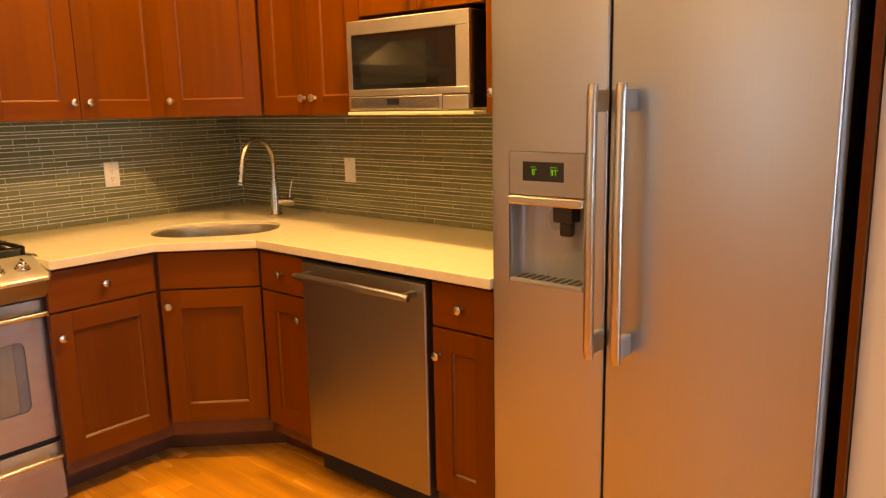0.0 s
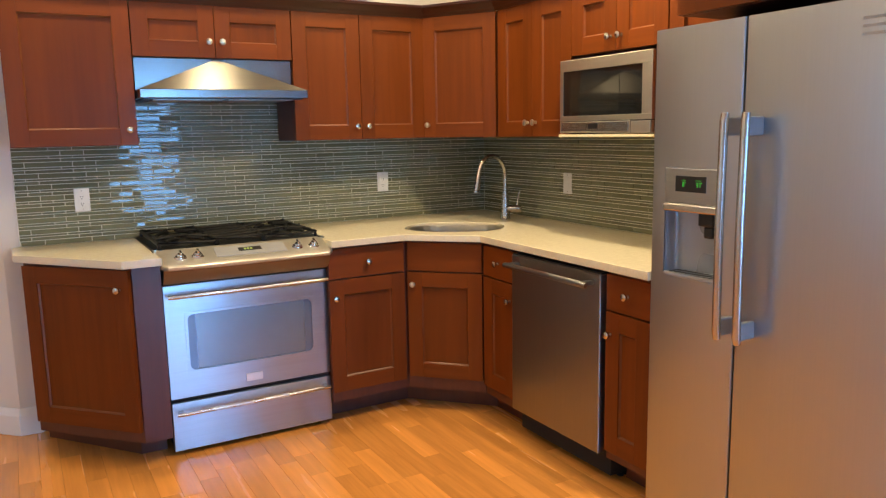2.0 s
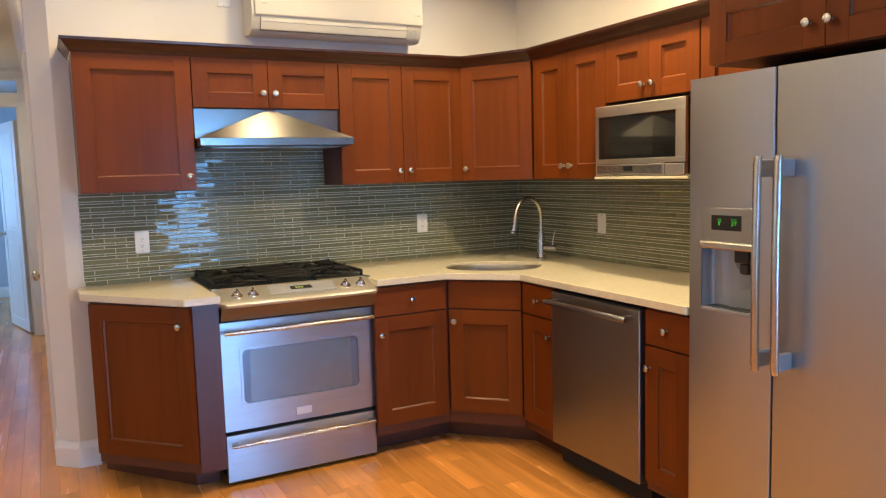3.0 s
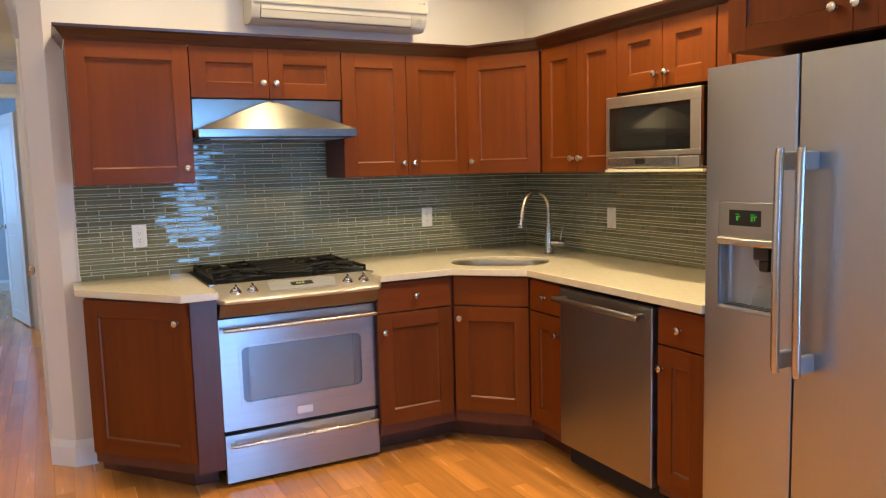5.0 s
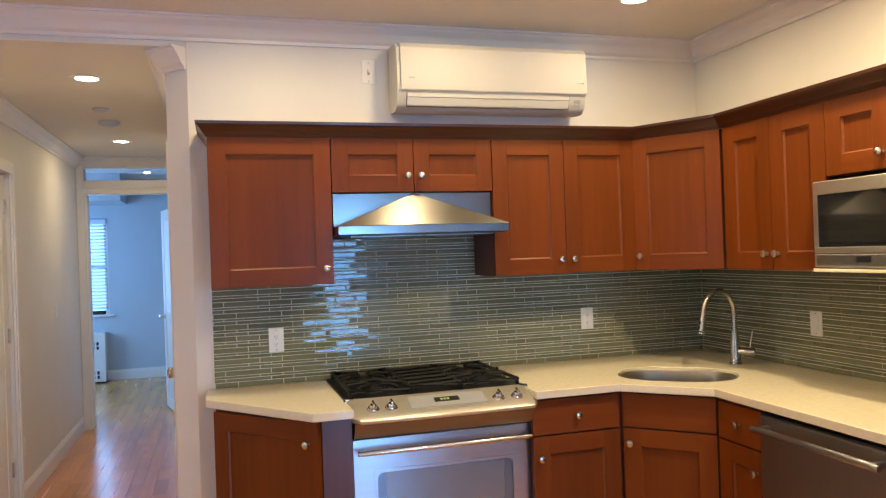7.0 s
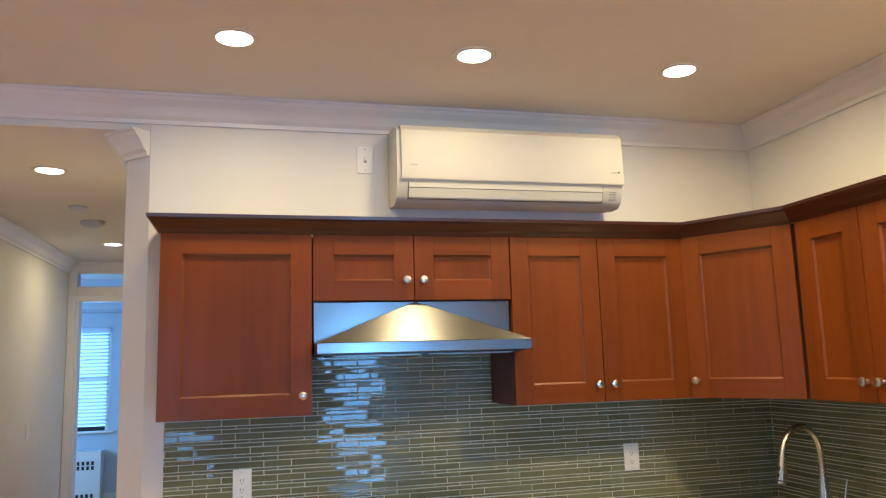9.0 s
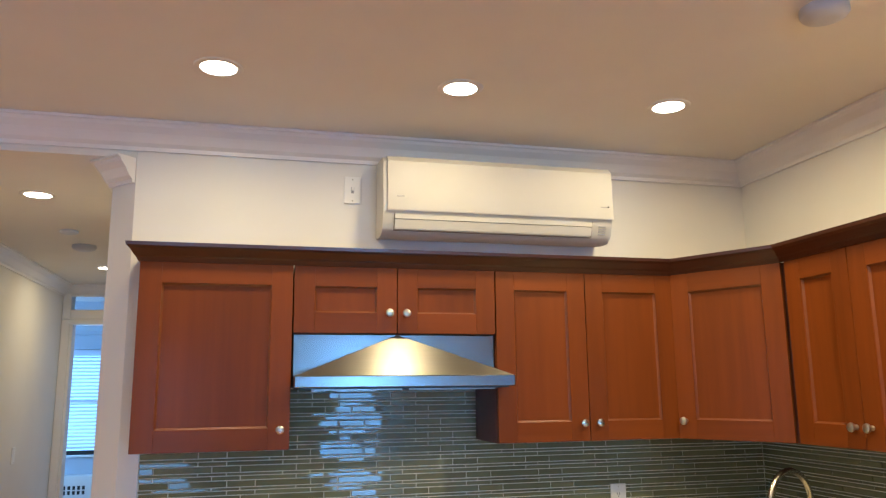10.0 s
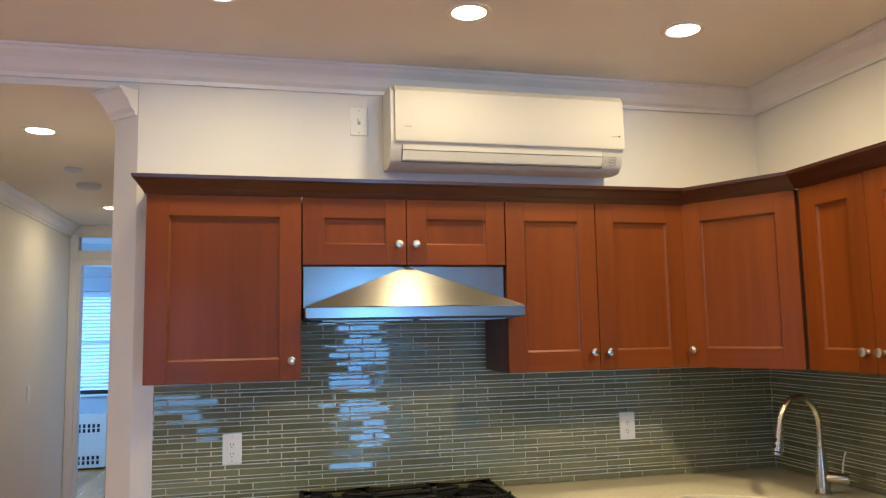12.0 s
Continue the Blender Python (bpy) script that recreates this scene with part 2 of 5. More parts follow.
def along_x(bm, profile, x0, x1):
    """A closed profile of (y, z) drawn out from x0 to x1."""
    a, b = [bm.verts.new((x0, y, z)) for y, z in profile], [bm.verts.new((x1, y, z)) for y, z in profile]
    n = len(profile)
    for i in range(n):
        bm.faces.new((a[i], a[(i + 1) % n], b[(i + 1) % n], b[i]))
    bm.faces.new(a[::-1]), bm.faces.new(b)


def sweep(bm, profile, path):
    """A closed profile of (outward, z) mitred along a plan path; outward is to the right of the way walked."""
    pts = [Vector((x, y, 0)) for x, y in path]
    rings = []
    for i, p in enumerate(pts):
        d0 = (p - pts[i - 1]).normalized() if i else (pts[1] - p).normalized()
        d1 = (pts[i + 1] - p).normalized() if i + 1 < len(pts) else d0
        n0, n1 = Vector((d0.y, -d0.x, 0)), Vector((d1.y, -d1.x, 0))
        mitre = (n0 + n1).normalized()
        mitre /= max(0.3, mitre.dot(n0))
        rings.append([bm.verts.new(p + mitre * o + Vector((0, 0, z))) for o, z in profile])
    n = len(profile)
    for a, b in zip(rings, rings[1:]):
        for k in range(n):
            bm.faces.new((a[k], a[(k + 1) % n], b[(k + 1) % n], b[k]))
    bm.faces.new(rings[0][::-1]), bm.faces.new(rings[-1])


def mesh_of(name, bm, material, smooth=False):
    bmesh.ops.recalc_face_normals(bm, faces=bm.faces)
    me = bpy.data.meshes.new(name)
    bm.to_mesh(me)
    bm.free()
    me.materials.append(material)
    if smooth:
        for f in me.polygons:
            f.use_smooth = True
        me.set_sharp_from_angle(angle=radians(40))
    return me


def part(name, bm, material, parent, label="", smooth=False):
    """One mesh under a thing or under a part, drawn in world places."""
    ob = new(name, mesh_of(name, bm, material, smooth))
    ob.parent = parent
    root = parent
    while root.parent:
        root = root.parent
    if parent is root:
        ob.matrix_parent_inverse = Matrix.Translation(-Vector(root.location))
    if label:
        ob["label"] = label
    return ob


def thing(name, at, label, category, group="", kind=""):
    ob = new(name)
    ob.location = at
    ob.empty_display_size = 0.1
    return tagged(ob, label, category, group, kind)


def solid(name, bm, material, label, category, kind="structure", group="", smooth=False):
    return tagged(new(name, mesh_of(name, bm, material, smooth)), label, category, group, kind)


def fresh():
    return bmesh.new()


def slab(name, x0, x1, y0, y1, z0, z1, material, label, category, bevel=0.0):
    bm = fresh()
    box(bm, x0, x1, y0, y1, z0, z1, bevel)
    return solid(name, bm, material, label, category)


# ---- structure ----
EAST = 0.03     # face of the wall behind the microwave and refrigerator
LEFT, HALL_L, HALL_R, HALL_END = LEFT_X, -3.80, -2.772, 3.95
slab("floor", -6.4, 0.3, -7.3, 7.4, -0.12, -0.006, SUBFLOOR, "honey-coloured strip oak floor with a satin varnish", "floor")
bm = fresh()
prism(bm, [(0.19, 0), (-2.672, 0), (-2.772, 0.10), (-2.772, 0.16), (0.19, 0.16)], -0.01, CEIL + 0.1)
solid("wall_north", bm, WALL, "warm white painted wall behind the range", "wall")
slab("wall_east", EAST, 0.19, -3.105, -0.001, -0.01, CEIL + 0.1, WALL, "warm white painted wall behind the fridge", "wall")
slab("wall_fridge_return", -0.60, 0.19, REAR_Y, -3.106, -0.01, CEIL + 0.1, WALL, "warm white painted wall beside the fridge recess", "wall")
slab("wall_north_west", LEFT, HALL_L, 0, 0.15, -0.01, CEIL + 0.1, WALL, "warm white painted wall beside the hall opening", "wall")
bm = fresh()
prism(bm, [(HALL_L, 0.002), (-2.6735, 0.002), (-2.7735, 0.102), (-2.7735, 0.16), (HALL_L, 0.16)], HALL_CEIL, CEIL + 0.1)
solid("wall_header", bm, WALL, "painted header above the hall opening", "wall")
slab("ceiling", LEFT - 0.15, 0.19, REAR_Y - 0.2, 0, CEIL, CEIL + 0.12, CEILING, "smooth warm white kitchen ceiling with downlights", "ceiling")
slab("ceiling_hall", HALL_L - 0.15, HALL_R + 0.15, 0.16, HALL_END, HALL_CEIL, HALL_CEIL + 0.12, CEILING, "lower white ceiling of the hallway", "ceiling")


def wall_with_opening(name, axis, at, thick, a0, a1, holes, top, material, label):
    """A wall across a to a1 with rectangular holes (a, a, z, z); axis 'x' runs along x at y = at, 'y' along y at x = at."""
    bm = fresh()
    cuts = sorted(holes)
    pos = a0
    spans = []
    for h0, h1, z0, z1 in cuts:
        spans.append((pos, h0, -0.01, top))
        if z0 > 0:
            spans.append((h0, h1, -0.01, z0))
        spans.append((h0, h1, z1, top))
        pos = h1
    spans.append((pos, a1, -0.01, top))
    for s0, s1, z0, z1 in spans:
        if axis == "x":
            box(bm, s0, s1, at, at + thick, z0, z1)
        else:
            box(bm, at, at + thick, s0, s1, z0, z1)
    bmesh.ops.remove_doubles(bm, verts=bm.verts, dist=0.0001)
    return solid(name, bm, material, label, "wall")


wall_with_opening("wall_west", "y", LEFT - 0.2, 0.2, REAR_Y, 0.15, [WEST_WINDOW], CEIL + 0.1, WALL, "warm white painted wall of the living side")
wall_with_opening("wall_south", "x", REAR_Y - 0.2, 0.2, LEFT - 0.15, 0.16, [(x - w / 2, x + w / 2, z0, z1) for x, z0, z1, w in REAR_WINDOWS], CEIL + 0.1, WALL, "warm white wall with two tall windows")
wall_with_opening("wall_hall_west", "y", HALL_L - 0.13, 0.13, 0.15, HALL_END, [(0.84, 1.62, -0.01, 2.10)], HALL_CEIL + 0.1, WALL, "warm white painted hallway wall")
wall_with_opening("wall_hall_east", "y", HALL_R, 0.13, 0.16, HALL_END, [(0.40, 1.16, -0.01, 2.06)], HALL_CEIL + 0.1, WALL, "warm white painted hallway wall with a door")
wall_with_opening("wall_hall_end", "x", HALL_END, 0.13, -5.7, -2.0, [(-3.734, -2.90, -0.01, 2.445)], 2.75, WALL, "white wall with a bedroom doorway and transom")
wall_with_opening("wall_bedroom_north", "x", 7.0, 0.25, -5.7, -2.0, [(-4.61, -3.95, 0.86, 2.11)], 2.75, DAYLIT_WALL, "bedroom wall with a window, blue of daylight put into its colour")
wall_with_opening("wall_bedroom_west", "y", -5.75, 0.15, 4.08, 7.0, [(4.9, 6.3, 0.8, 2.2)], 2.75, DAYLIT_WALL, "bedroom side wall with an added unseen window, daylight blue in its colour")
# Glowing pane for that added window; it stays out of view.
slab("window_bedroom_added", -5.74, -5.735, 4.9, 6.3, 0.8, 2.2, BEDPANE, "glowing pane of an unseen window added to light the bedroom", "window")
slab("wall_bedroom_east", -2.1, -1.95, 4.08, 7.0, -0.01, 2.75, DAYLIT_WALL, "bedroom side wall, blue of daylight put into its colour", "wall")
slab("ceiling_bedroom", -5.75, -1.95, 4.08, 7.25, 2.62, 2.75, CEILING, "plain white bedroom ceiling", "ceiling")
slab("bedroom_beam", -5.6, -3.7, 6.3, 6.999, 2.28, 2.619, DAYLIT_WALL, "boxed-in soffit above the bedroom window", "wall")

CROWN = [(0, -0.105), (0.012, -0.105), (0.014, -0.09), (0.03, -0.078), (0.05, -0.045), (0.072, -0.024), (0.078, -0.012), (0.09, -0.010), (0.09, 0), (0, 0)]
bm = fresh()
sweep(bm, [(o, CEIL - 0.001 + z) for o, z in CROWN], [(LEFT, -0.001), (EAST - 0.001, -0.001), (EAST - 0.001, -3.105), (-0.601, -3.107), (-0.601, REAR_Y)])
solid("trim_crown", bm, TRIM, "white crown moulding below the kitchen ceiling", "moulding")
bm = fresh()
sweep(bm, [(o * 0.9, HALL_CEIL - 0.001 + z * 0.95) for o, z in CROWN], [(HALL_L + 0.001, 0.17), (HALL_L + 0.001, HALL_END - 0.001), (HALL_R - 0.001, HALL_END - 0.001), (HALL_R - 0.001, 0.0995), (-2.676, 0.003)])
solid("trim_crown_hall", bm, TRIM, "white crown moulding along the hallway ceiling", "moulding")
BASE = [(0, 0.001), (0.016, 0.001), (0.016, 0.10), (0.012, 0.112), (0.008, 0.125), (0.004, 0.135), (0, 0.135)]
for i, path in enumerate([[(HALL_R - 0.001, 0.33), (HALL_R - 0.001, 0.099), (-2.674, -0.001), (-2.58, -0.001)],
                          [(HALL_R - 0.001, HALL_END - 0.05), (HALL_R - 0.001, 1.24)],
                          [(HALL_L + 0.001, 1.705), (HALL_L + 0.001, HALL_END - 0.05)],
                          [(-5.59, 6.999), (-2.11, 6.999), (-2.11, 4.1)]]):
    bm = fresh()
    sweep(bm, BASE, path)
    solid("baseboard_%d" % (i + 1), bm, TRIM, "tall white moulded baseboard", "baseboard")

# rear windows, with glazing bars
for x, z0, z1, w in REAR_WINDOWS:
    win = thing("window", (x, REAR_Y, z0), "tall white sash window with bright daylight", "window", "living room windows", "structure")
    bm = fresh()
    for a, b, c, d in ((x - w / 2, x - w / 2 + 0.05, z0, z1), (x + w / 2 - 0.05, x + w / 2, z0, z1), (x - w / 2 + 0.05, x + w / 2 - 0.05, z0, z0 + 0.05),
                       (x - w / 2 + 0.05, x + w / 2 - 0.05, z1 - 0.05, z1), (x - w / 2 + 0.05, x + w / 2 - 0.05, (z0 + z1) / 2 - 0.02, (z0 + z1) / 2 + 0.02)):
        box(bm, a, b, REAR_Y - 0.09, REAR_Y - 0.04, c, d, 0.004)
    part("window_frame", bm, TRIM, win)
    bm = fresh()
    box(bm, x - w / 2, x + w / 2, REAR_Y - 0.19, REAR_Y - 0.18, z0, z1)
    part("daylight_backdrop", bm, DAYPANE, win, "bright overcast daylight outside")
y0, y1, z0, z1 = WEST_WINDOW
win = thing("window", (LEFT, (y0 + y1) / 2, z0), "white sash window on the living side", "window", "living room windows", "structure")
bm = fresh()
for a, b, c, d in ((y0, y0 + 0.05, z0, z1), (y1 - 0.05, y1, z0, z1), (y0 + 0.05, y1 - 0.05, z0, z0 + 0.05), (y0 + 0.05, y1 - 0.05, z1 - 0.05, z1), (y0 + 0.05, y1 - 0.05, 1.455, 1.495)):
    box(bm, LEFT - 0.09, LEFT - 0.04, a, b, c, d, 0.004)
part("window_frame", bm, TRIM, win)
bm = fresh()
box(bm, LEFT - 0.19, LEFT - 0.18, y0, y1, z0, z1)
part("daylight_backdrop", bm, WESTPANE, win, "soft daylight outside")


def shaker_leaf(bm, u0, u1, v0, v1, w, rows, m, frame_w=0.1):
    """A panelled door leaf: raised stiles and rails round recessed fields."""
    box(bm, u0, u1, 0, w * 0.6, v0, v1, 0, m)
    edges = [v0, *rows, v1]
    for a, b in ((u0, u0 + frame_w), (u1 - frame_w, u1)):
        box(bm, a, b, -0.006, w * 0.6 + 0.006, v0, v1, 0.003, m)
    for i, v in enumerate(edges):
        half = frame_w if i in (0, len(edges) - 1) else frame_w / 2
        lo = v if i == 0 else v - half
        hi = v if i == len(edges) - 1 else v + half
        box(bm, u0 + frame_w, u1 - frame_w, -0.006, w * 0.6 + 0.006, lo, hi, 0.003, m)
    for i in range(len(edges) - 1):
        lo = edges[i] + (frame_w if i == 0 else frame_w / 2) + 0.03
        hi = edges[i + 1] - (frame_w if i == len(edges) - 2 else frame_w / 2) - 0.03
        box(bm, u0 + frame_w + 0.03, u1 - frame_w - 0.03, -0.004, w * 0.6 + 0.004, lo, hi, 0.003, m)


KNOB = [(0.026, 0), (0.026, 0.006), (0.010, 0.010), (0.010, 0.03), (0.022, 0.036), (0.028, 0.046), (0.026, 0.058), (0.014, 0.066)]


def house_door(name, m, width, height, label, knob_u, hinge_u, both=True):
    door = thing(name, m.translation, label, "door", "", "structure")
    bm = fresh()
    shaker_leaf(bm, 0, width, 0.012, height, 0.05, [0.95], m)
    leaf = part("door_leaf", bm, TRIM, door)
    for sign in ((-1, 1) if both else (-1,)):
        bm = fresh()
        lathe(bm, KNOB, m @ pose(knob_u, -0.006 if sign < 0 else 0.036, 0.95, 90 if sign < 0 else -90))
        part("door_knob", bm, NICKEL, door, "satin nickel knob", True)
    for z in (0.22, 1.05, 1.85):
        bm = fresh()
        tube(bm, [m @ Vector((hinge_u, -0.008, z)), m @ Vector((hinge_u, -0.008, z + 0.09))], 0.008, 8)
        box(bm, hinge_u - 0.02, hinge_u + 0.02, -0.009, -0.006, z, z + 0.09, 0, m)
        part("hinge", bm, NICKEL, door, "metal butt hinge")
    return door


house_door("door_bedroom", look((0, 0, 0), (0, 0, -1)) @ pose(-2.925, 4.09, 0, 0, 0, 104), 0.73, 2.05, "open white two-panel bedroom door", 0.66, 0.0)
house_door("door_hall_closet", pose(HALL_R + 0.012, 1.15, 0, 0, 0, -90), 0.745, 2.05, "closed white two-panel hallway door", 0.67, 0.0, False)
house_door("door_hall_west", pose(HALL_L - 0.03, 0.845, 0, 0, 0, 90), 0.77, 2.09, "closed white two-panel side door", 0.06, 0.76, False)


def casing(name, axis, at, a0, a1, top, depth, side, label):
    """Door casing of flat boards with a bead round an opening; side is the way it stands proud."""
    bm = fresh()
    for lo, hi, z0, z1 in ((a0 - 0.075, a0, 0.001, top + 0.075), (a1, a1 + 0.075, 0.001, top + 0.075), (a0, a1, top, top + 0.075)):
        for inset, proud in ((0.0, 0.016), (0.018, 0.022)):
            b = (lo + inset, hi - inset, z0, z1 - (inset if z1 > top else 0))
            d = sorted((at, at + side * proud))
            if axis == "x":
                box(bm, b[0], b[1], d[0], d[1], b[2], b[3], 0.003)
            else:
                box(bm, d[0], d[1], b[0], b[1], b[2], b[3], 0.003)
    return solid(name, bm, TRIM, label, "door casing")


casing("trim_closet_casing", "y", HALL_R - 0.001, 0.40, 1.16, 2.06, 0.02, -1, "white moulded casing round the hallway door")
casing("trim_west_casing", "y", HALL_L + 0.001, 0.84, 1.62, 2.10, 0.02, 1, "white moulded casing round the side door")
bm = fresh()
DL, DR = -3.734, -2.90
for x0, x1, z0, z1, p in ((HALL_L + 0.002, DL, 0.001, 2.49, 0.02), (DR, -2.774, 0.001, 2.49, 0.02), (DL, DR, 2.445, 2.49, 0.02), (DL, DR, 2.165, 2.205, 0.026), (DL, DR, 2.205, 2.292, 0.012), (HALL_L + 0.002, -2.774, 2.205, 2.218, 0.03)):
    box(bm, x0, x1, HALL_END - p, HALL_END - 0.001, z0, z1, 0.003)
box(bm, DL, DR, HALL_END, HALL_END + 0.13, 2.165, 2.292)
for x0, x1 in ((DL, DL + 0.02), (DR - 0.02, DR)):
    box(bm, x0, x1, HALL_END, HALL_END + 0.129, 0.001, 2.165)
solid("trim_bedroom_casing", bm, TRIM, "white door frame with a transom bar", "door casing")
tr = slab("window_transom", DL, DR, HALL_END + 0.05, HALL_END + 0.056, 2.293, 2.444, GLASS, "clear glass transom pane above the bedroom door", "window")
tr.visible_shadow = False

# bedroom window, blind and radiator cover
win = thing("window_bedroom", (-4.280, 7.0, 0.86), "white sash window with a dark lower edge", "window", "", "structure")
bm = fresh()
for a, b, c, d in ((-4.610, -4.560, 0.86, 2.11), (-4.000, -3.950, 0.86, 2.11), (-4.560, -4.000, 2.06, 2.11), (-4.560, -4.000, 1.46, 1.50)):
    box(bm, a, b, 7.03, 7.08, c, d, 0.004)
part("window_frame", bm, TRIM, win)
bm = fresh()
box(bm, -4.560, -4.000, 7.025, 7.08, 0.86, 0.91, 0.004)
part("window_rail", bm, BLACK, win, "dark lower sash rail")
bm = fresh()
box(bm, -4.670, -3.890, 6.955, 7.02, 0.835, 0.858, 0.005)
part("window_sill", bm, TRIM, win)
bm = fresh()
box(bm, -4.610, -3.950, 7.2, 7.21, 0.86, 2.11)
part("daylight_backdrop", bm, BEDPANE, win, "bright daylight outside")
blind = thing("window_blind", (-4.280, 6.98, 2.1), "white horizontal slatted blind lowered over the window", "blind")
bm = fresh()
box(bm, -4.600, -3.960, 6.975, 7.02, 2.03, 2.10, 0.004)
part("head_rail", bm, BLIND, blind)
bm = fresh()
box(bm, -0.315, 0.315, -0.022, 0.022, -0.0015, 0.0015)
slat_mesh = mesh_of("slat", bm, BLIND)
for i in range(26):
    s = new("slat", slat_mesh)
    s.parent = blind
    s.matrix_basis = pose(0, 0.015, -0.09 - i * 0.0425, 30, 0, 0)
radiator = thing("radiator_cover", (-4.290, 6.85, 0), "white metal radiator cover with pierced grilles", "radiator")
bm = fresh()
box(bm, -4.690, -3.990, 6.80, 6.985, 0.02, 0.64, 0.008)
part("body", bm, TRIM, radiator)
for z0, z1 in ((0.43, 0.53), (0.06, 0.16)):
    for i in range(9):
        for j in range(2):
            bm = fresh()
            xx = -4.510 + i * 0.052
            zz = z0 + j * 0.055
            box(bm, xx, xx + 0.028, 6.797, 6.801, zz, zz + 0.042, 0.0)
            part("grille_slot", bm, BLACK, radiator)

# ---- cabinets ----
DOOR_T = 0.02


def placed(x, y, way):
    """Local u along the front, w outward, v up: way is 'north' (front faces -y), 'east' (faces -x) or an angle in degrees."""
    turn = {"north": 0, "east": -90}.get(way, way)
    return pose(x, y, 0, 0, 0, turn)


def knob_on(parent, m, u, v):
    bm = fresh()
    lathe(bm, [(0.0085, 0), (0.0085, 0.004), (0.006, 0.007), (0.006, 0.014), (0.0135, 0.018), (0.0155, 0.022), (0.0145, 0.027), (0.008, 0.030)], m @ pose(u, -DOOR_T, v, 90), 16)
    part("knob", bm, NICKEL, parent, "brushed nickel knob", True)


def shaker_door(cab, m, u0, u1, v0, v1, knob=None, name="door"):
    """A five-piece door proud of the carcass front (local y = 0, outward -y)."""
    g, f = 0.0015, 0.074
    u0, u1, v0, v1 = u0 + g, u1 - g, v0 + g, v1 - g
    bm = fresh()
    box(bm, u0 + f - 0.008, u1 - f + 0.008, -0.0075, -0.002, v0 + f - 0.008, v1 - f + 0.008, 0, m)
    panel = part(name, bm, WOOD_V, cab)
    a0, a1, b0, b1, e = u0 + f, u1 - f, v0 + f, v1 - f, 0.0065
    ring = []
    for inset, w in ((0.0, -DOOR_T + 0.0060), (e, -0.0073), (0.0, -0.0073)):
        ring.append([(a0 + inset, w, b0 + inset), (a1 - inset, w, b0 + inset), (a1 - inset, w, b1 - inset), (a0 + inset, w, b1 - inset)])
    bm = fresh()
    loops = [[bm.verts.new(m @ Vector(q)) for q in r] for r in ring]
    for r0, r1 in zip(loops, loops[1:] + loops[:1]):
        for k in range(4):
            bm.faces.new((r0[k], r0[(k + 1) % 4], r1[(k + 1) % 4], r1[k]))
    part("bead", bm, WOOD_BEAD, panel)
    for a, b in ((u0, u0 + f), (u1 - f, u1)):
        bm = fresh()
        box(bm, a, b, -DOOR_T, -0.001, v0, v1, 0.0010, m)
        part("stile", bm, WOOD_V, panel)
    for a, b in ((v0, v0 + f), (v1 - f, v1)):
        bm = fresh()
        box(bm, u0 + f, u1 - f, -DOOR_T + 0.0002, -0.001, a, b, 0.0010, m)
        part("rail", bm, WOOD_H, panel)
    if knob:
        knob_on(panel, m, *knob)
    return panel


def drawer_front(cab, m, u0, u1, v0, v1, knob=True):
    g = 0.0015
    bm = fresh()
    box(bm, u0 + g, u1 - g, -DOOR_T, -0.001, v0 + g, v1 - g, 0.003, m)
    d = part("drawer_front", bm, WOOD_H, cab)
    if knob:
        knob_on(d, m, (u0 + u1) / 2, (v0 + v1) / 2)


UB, UT = 1.397, 2.046
UPPER = "wall cabinets"


def upper(x, y, way, width, v0, v1, depth, doors, label, name="wall_cabinet"):
    m = placed(x, y, way)
    cab = thing(name, (x, y, v0), label, "cabinet", UPPER)
    bm = fresh()
    box(bm, 0.001, width - 0.001, 0, depth, v0, v1, 0.0015, m)
    part("body", bm, WOOD_BODY, cab)
    for u0, u1, knob in doors:
        shaker_door(cab, m, u0, u1, v0, v1, knob)
    return cab


FY = -0.29      # carcass front of the north wall cabinets
upper(-2.594, FY, "north", 0.522, UB, UT, 0.288, [(0, 0.522, (0.487, UB + 0.07))], "single-door cherry wall cabinet with a shaker door")
upper(-2.070, FY, "north", 0.755, 1.80, UT, 0.288, [(0, 0.376, (0.345, 1.875)), (0.376, 0.755, (0.408, 1.875))], "short cherry wall cabinet above the range hood")
upper(-1.313, FY, "north", 0.752, UB, UT, 0.288, [(0, 0.369, (0.338, UB + 0.07)), (0.369, 0.752, (0.402, UB + 0.07))], "two-door cherry wall cabinet with shaker doors")
# diagonal corner wall cabinet
CA, CB = Vector((-0.557, FY)), Vector((-0.315, -0.69))
ang = math.degrees(math.atan2(CB.y - CA.y, CB.x - CA.x))
clen = (CB - CA).length
cab = thing("corner_wall_cabinet", (-0.3, -0.3, UB), "cherry corner wall cabinet with a diagonal shaker door", "cabinet", UPPER)
bm = fresh()
prism(bm, [(-0.557, -0.002), (CA.x, CA.y), (CB.x, CB.y), (-0.002, -0.69), (-0.002, -0.002)], UB, UT)
part("body", bm, WOOD_BODY, cab)
shaker_door(cab, placed(CA.x, CA.y, ang), 0.012, clen - 0.012, UB, UT, (0.045, UB + 0.07))
EX = -0.315
upper(EX, -0.705, "east", 0.603, UB, UT, 0.313, [(0, 0.302, (0.27, UB + 0.07)), (0.302, 0.603, (0.335, UB + 0.07))], "narrow two-door cherry wall cabinet with shaker doors")
upper(EX, -1.310, "east", 0.585, 1.757, UT, 0.313, [(0, 0.292, (0.26, 1.818)), (0.292, 0.585, (0.325, 1.818))], "short cherry wall cabinet above the microwave")
upper(EX, -1.899, "east", 0.306, UB, UT, 0.313, [(0, 0.306, (0.036, UB + 0.07))], "narrow single-door cherry wall cabinet beside the refrigerator")
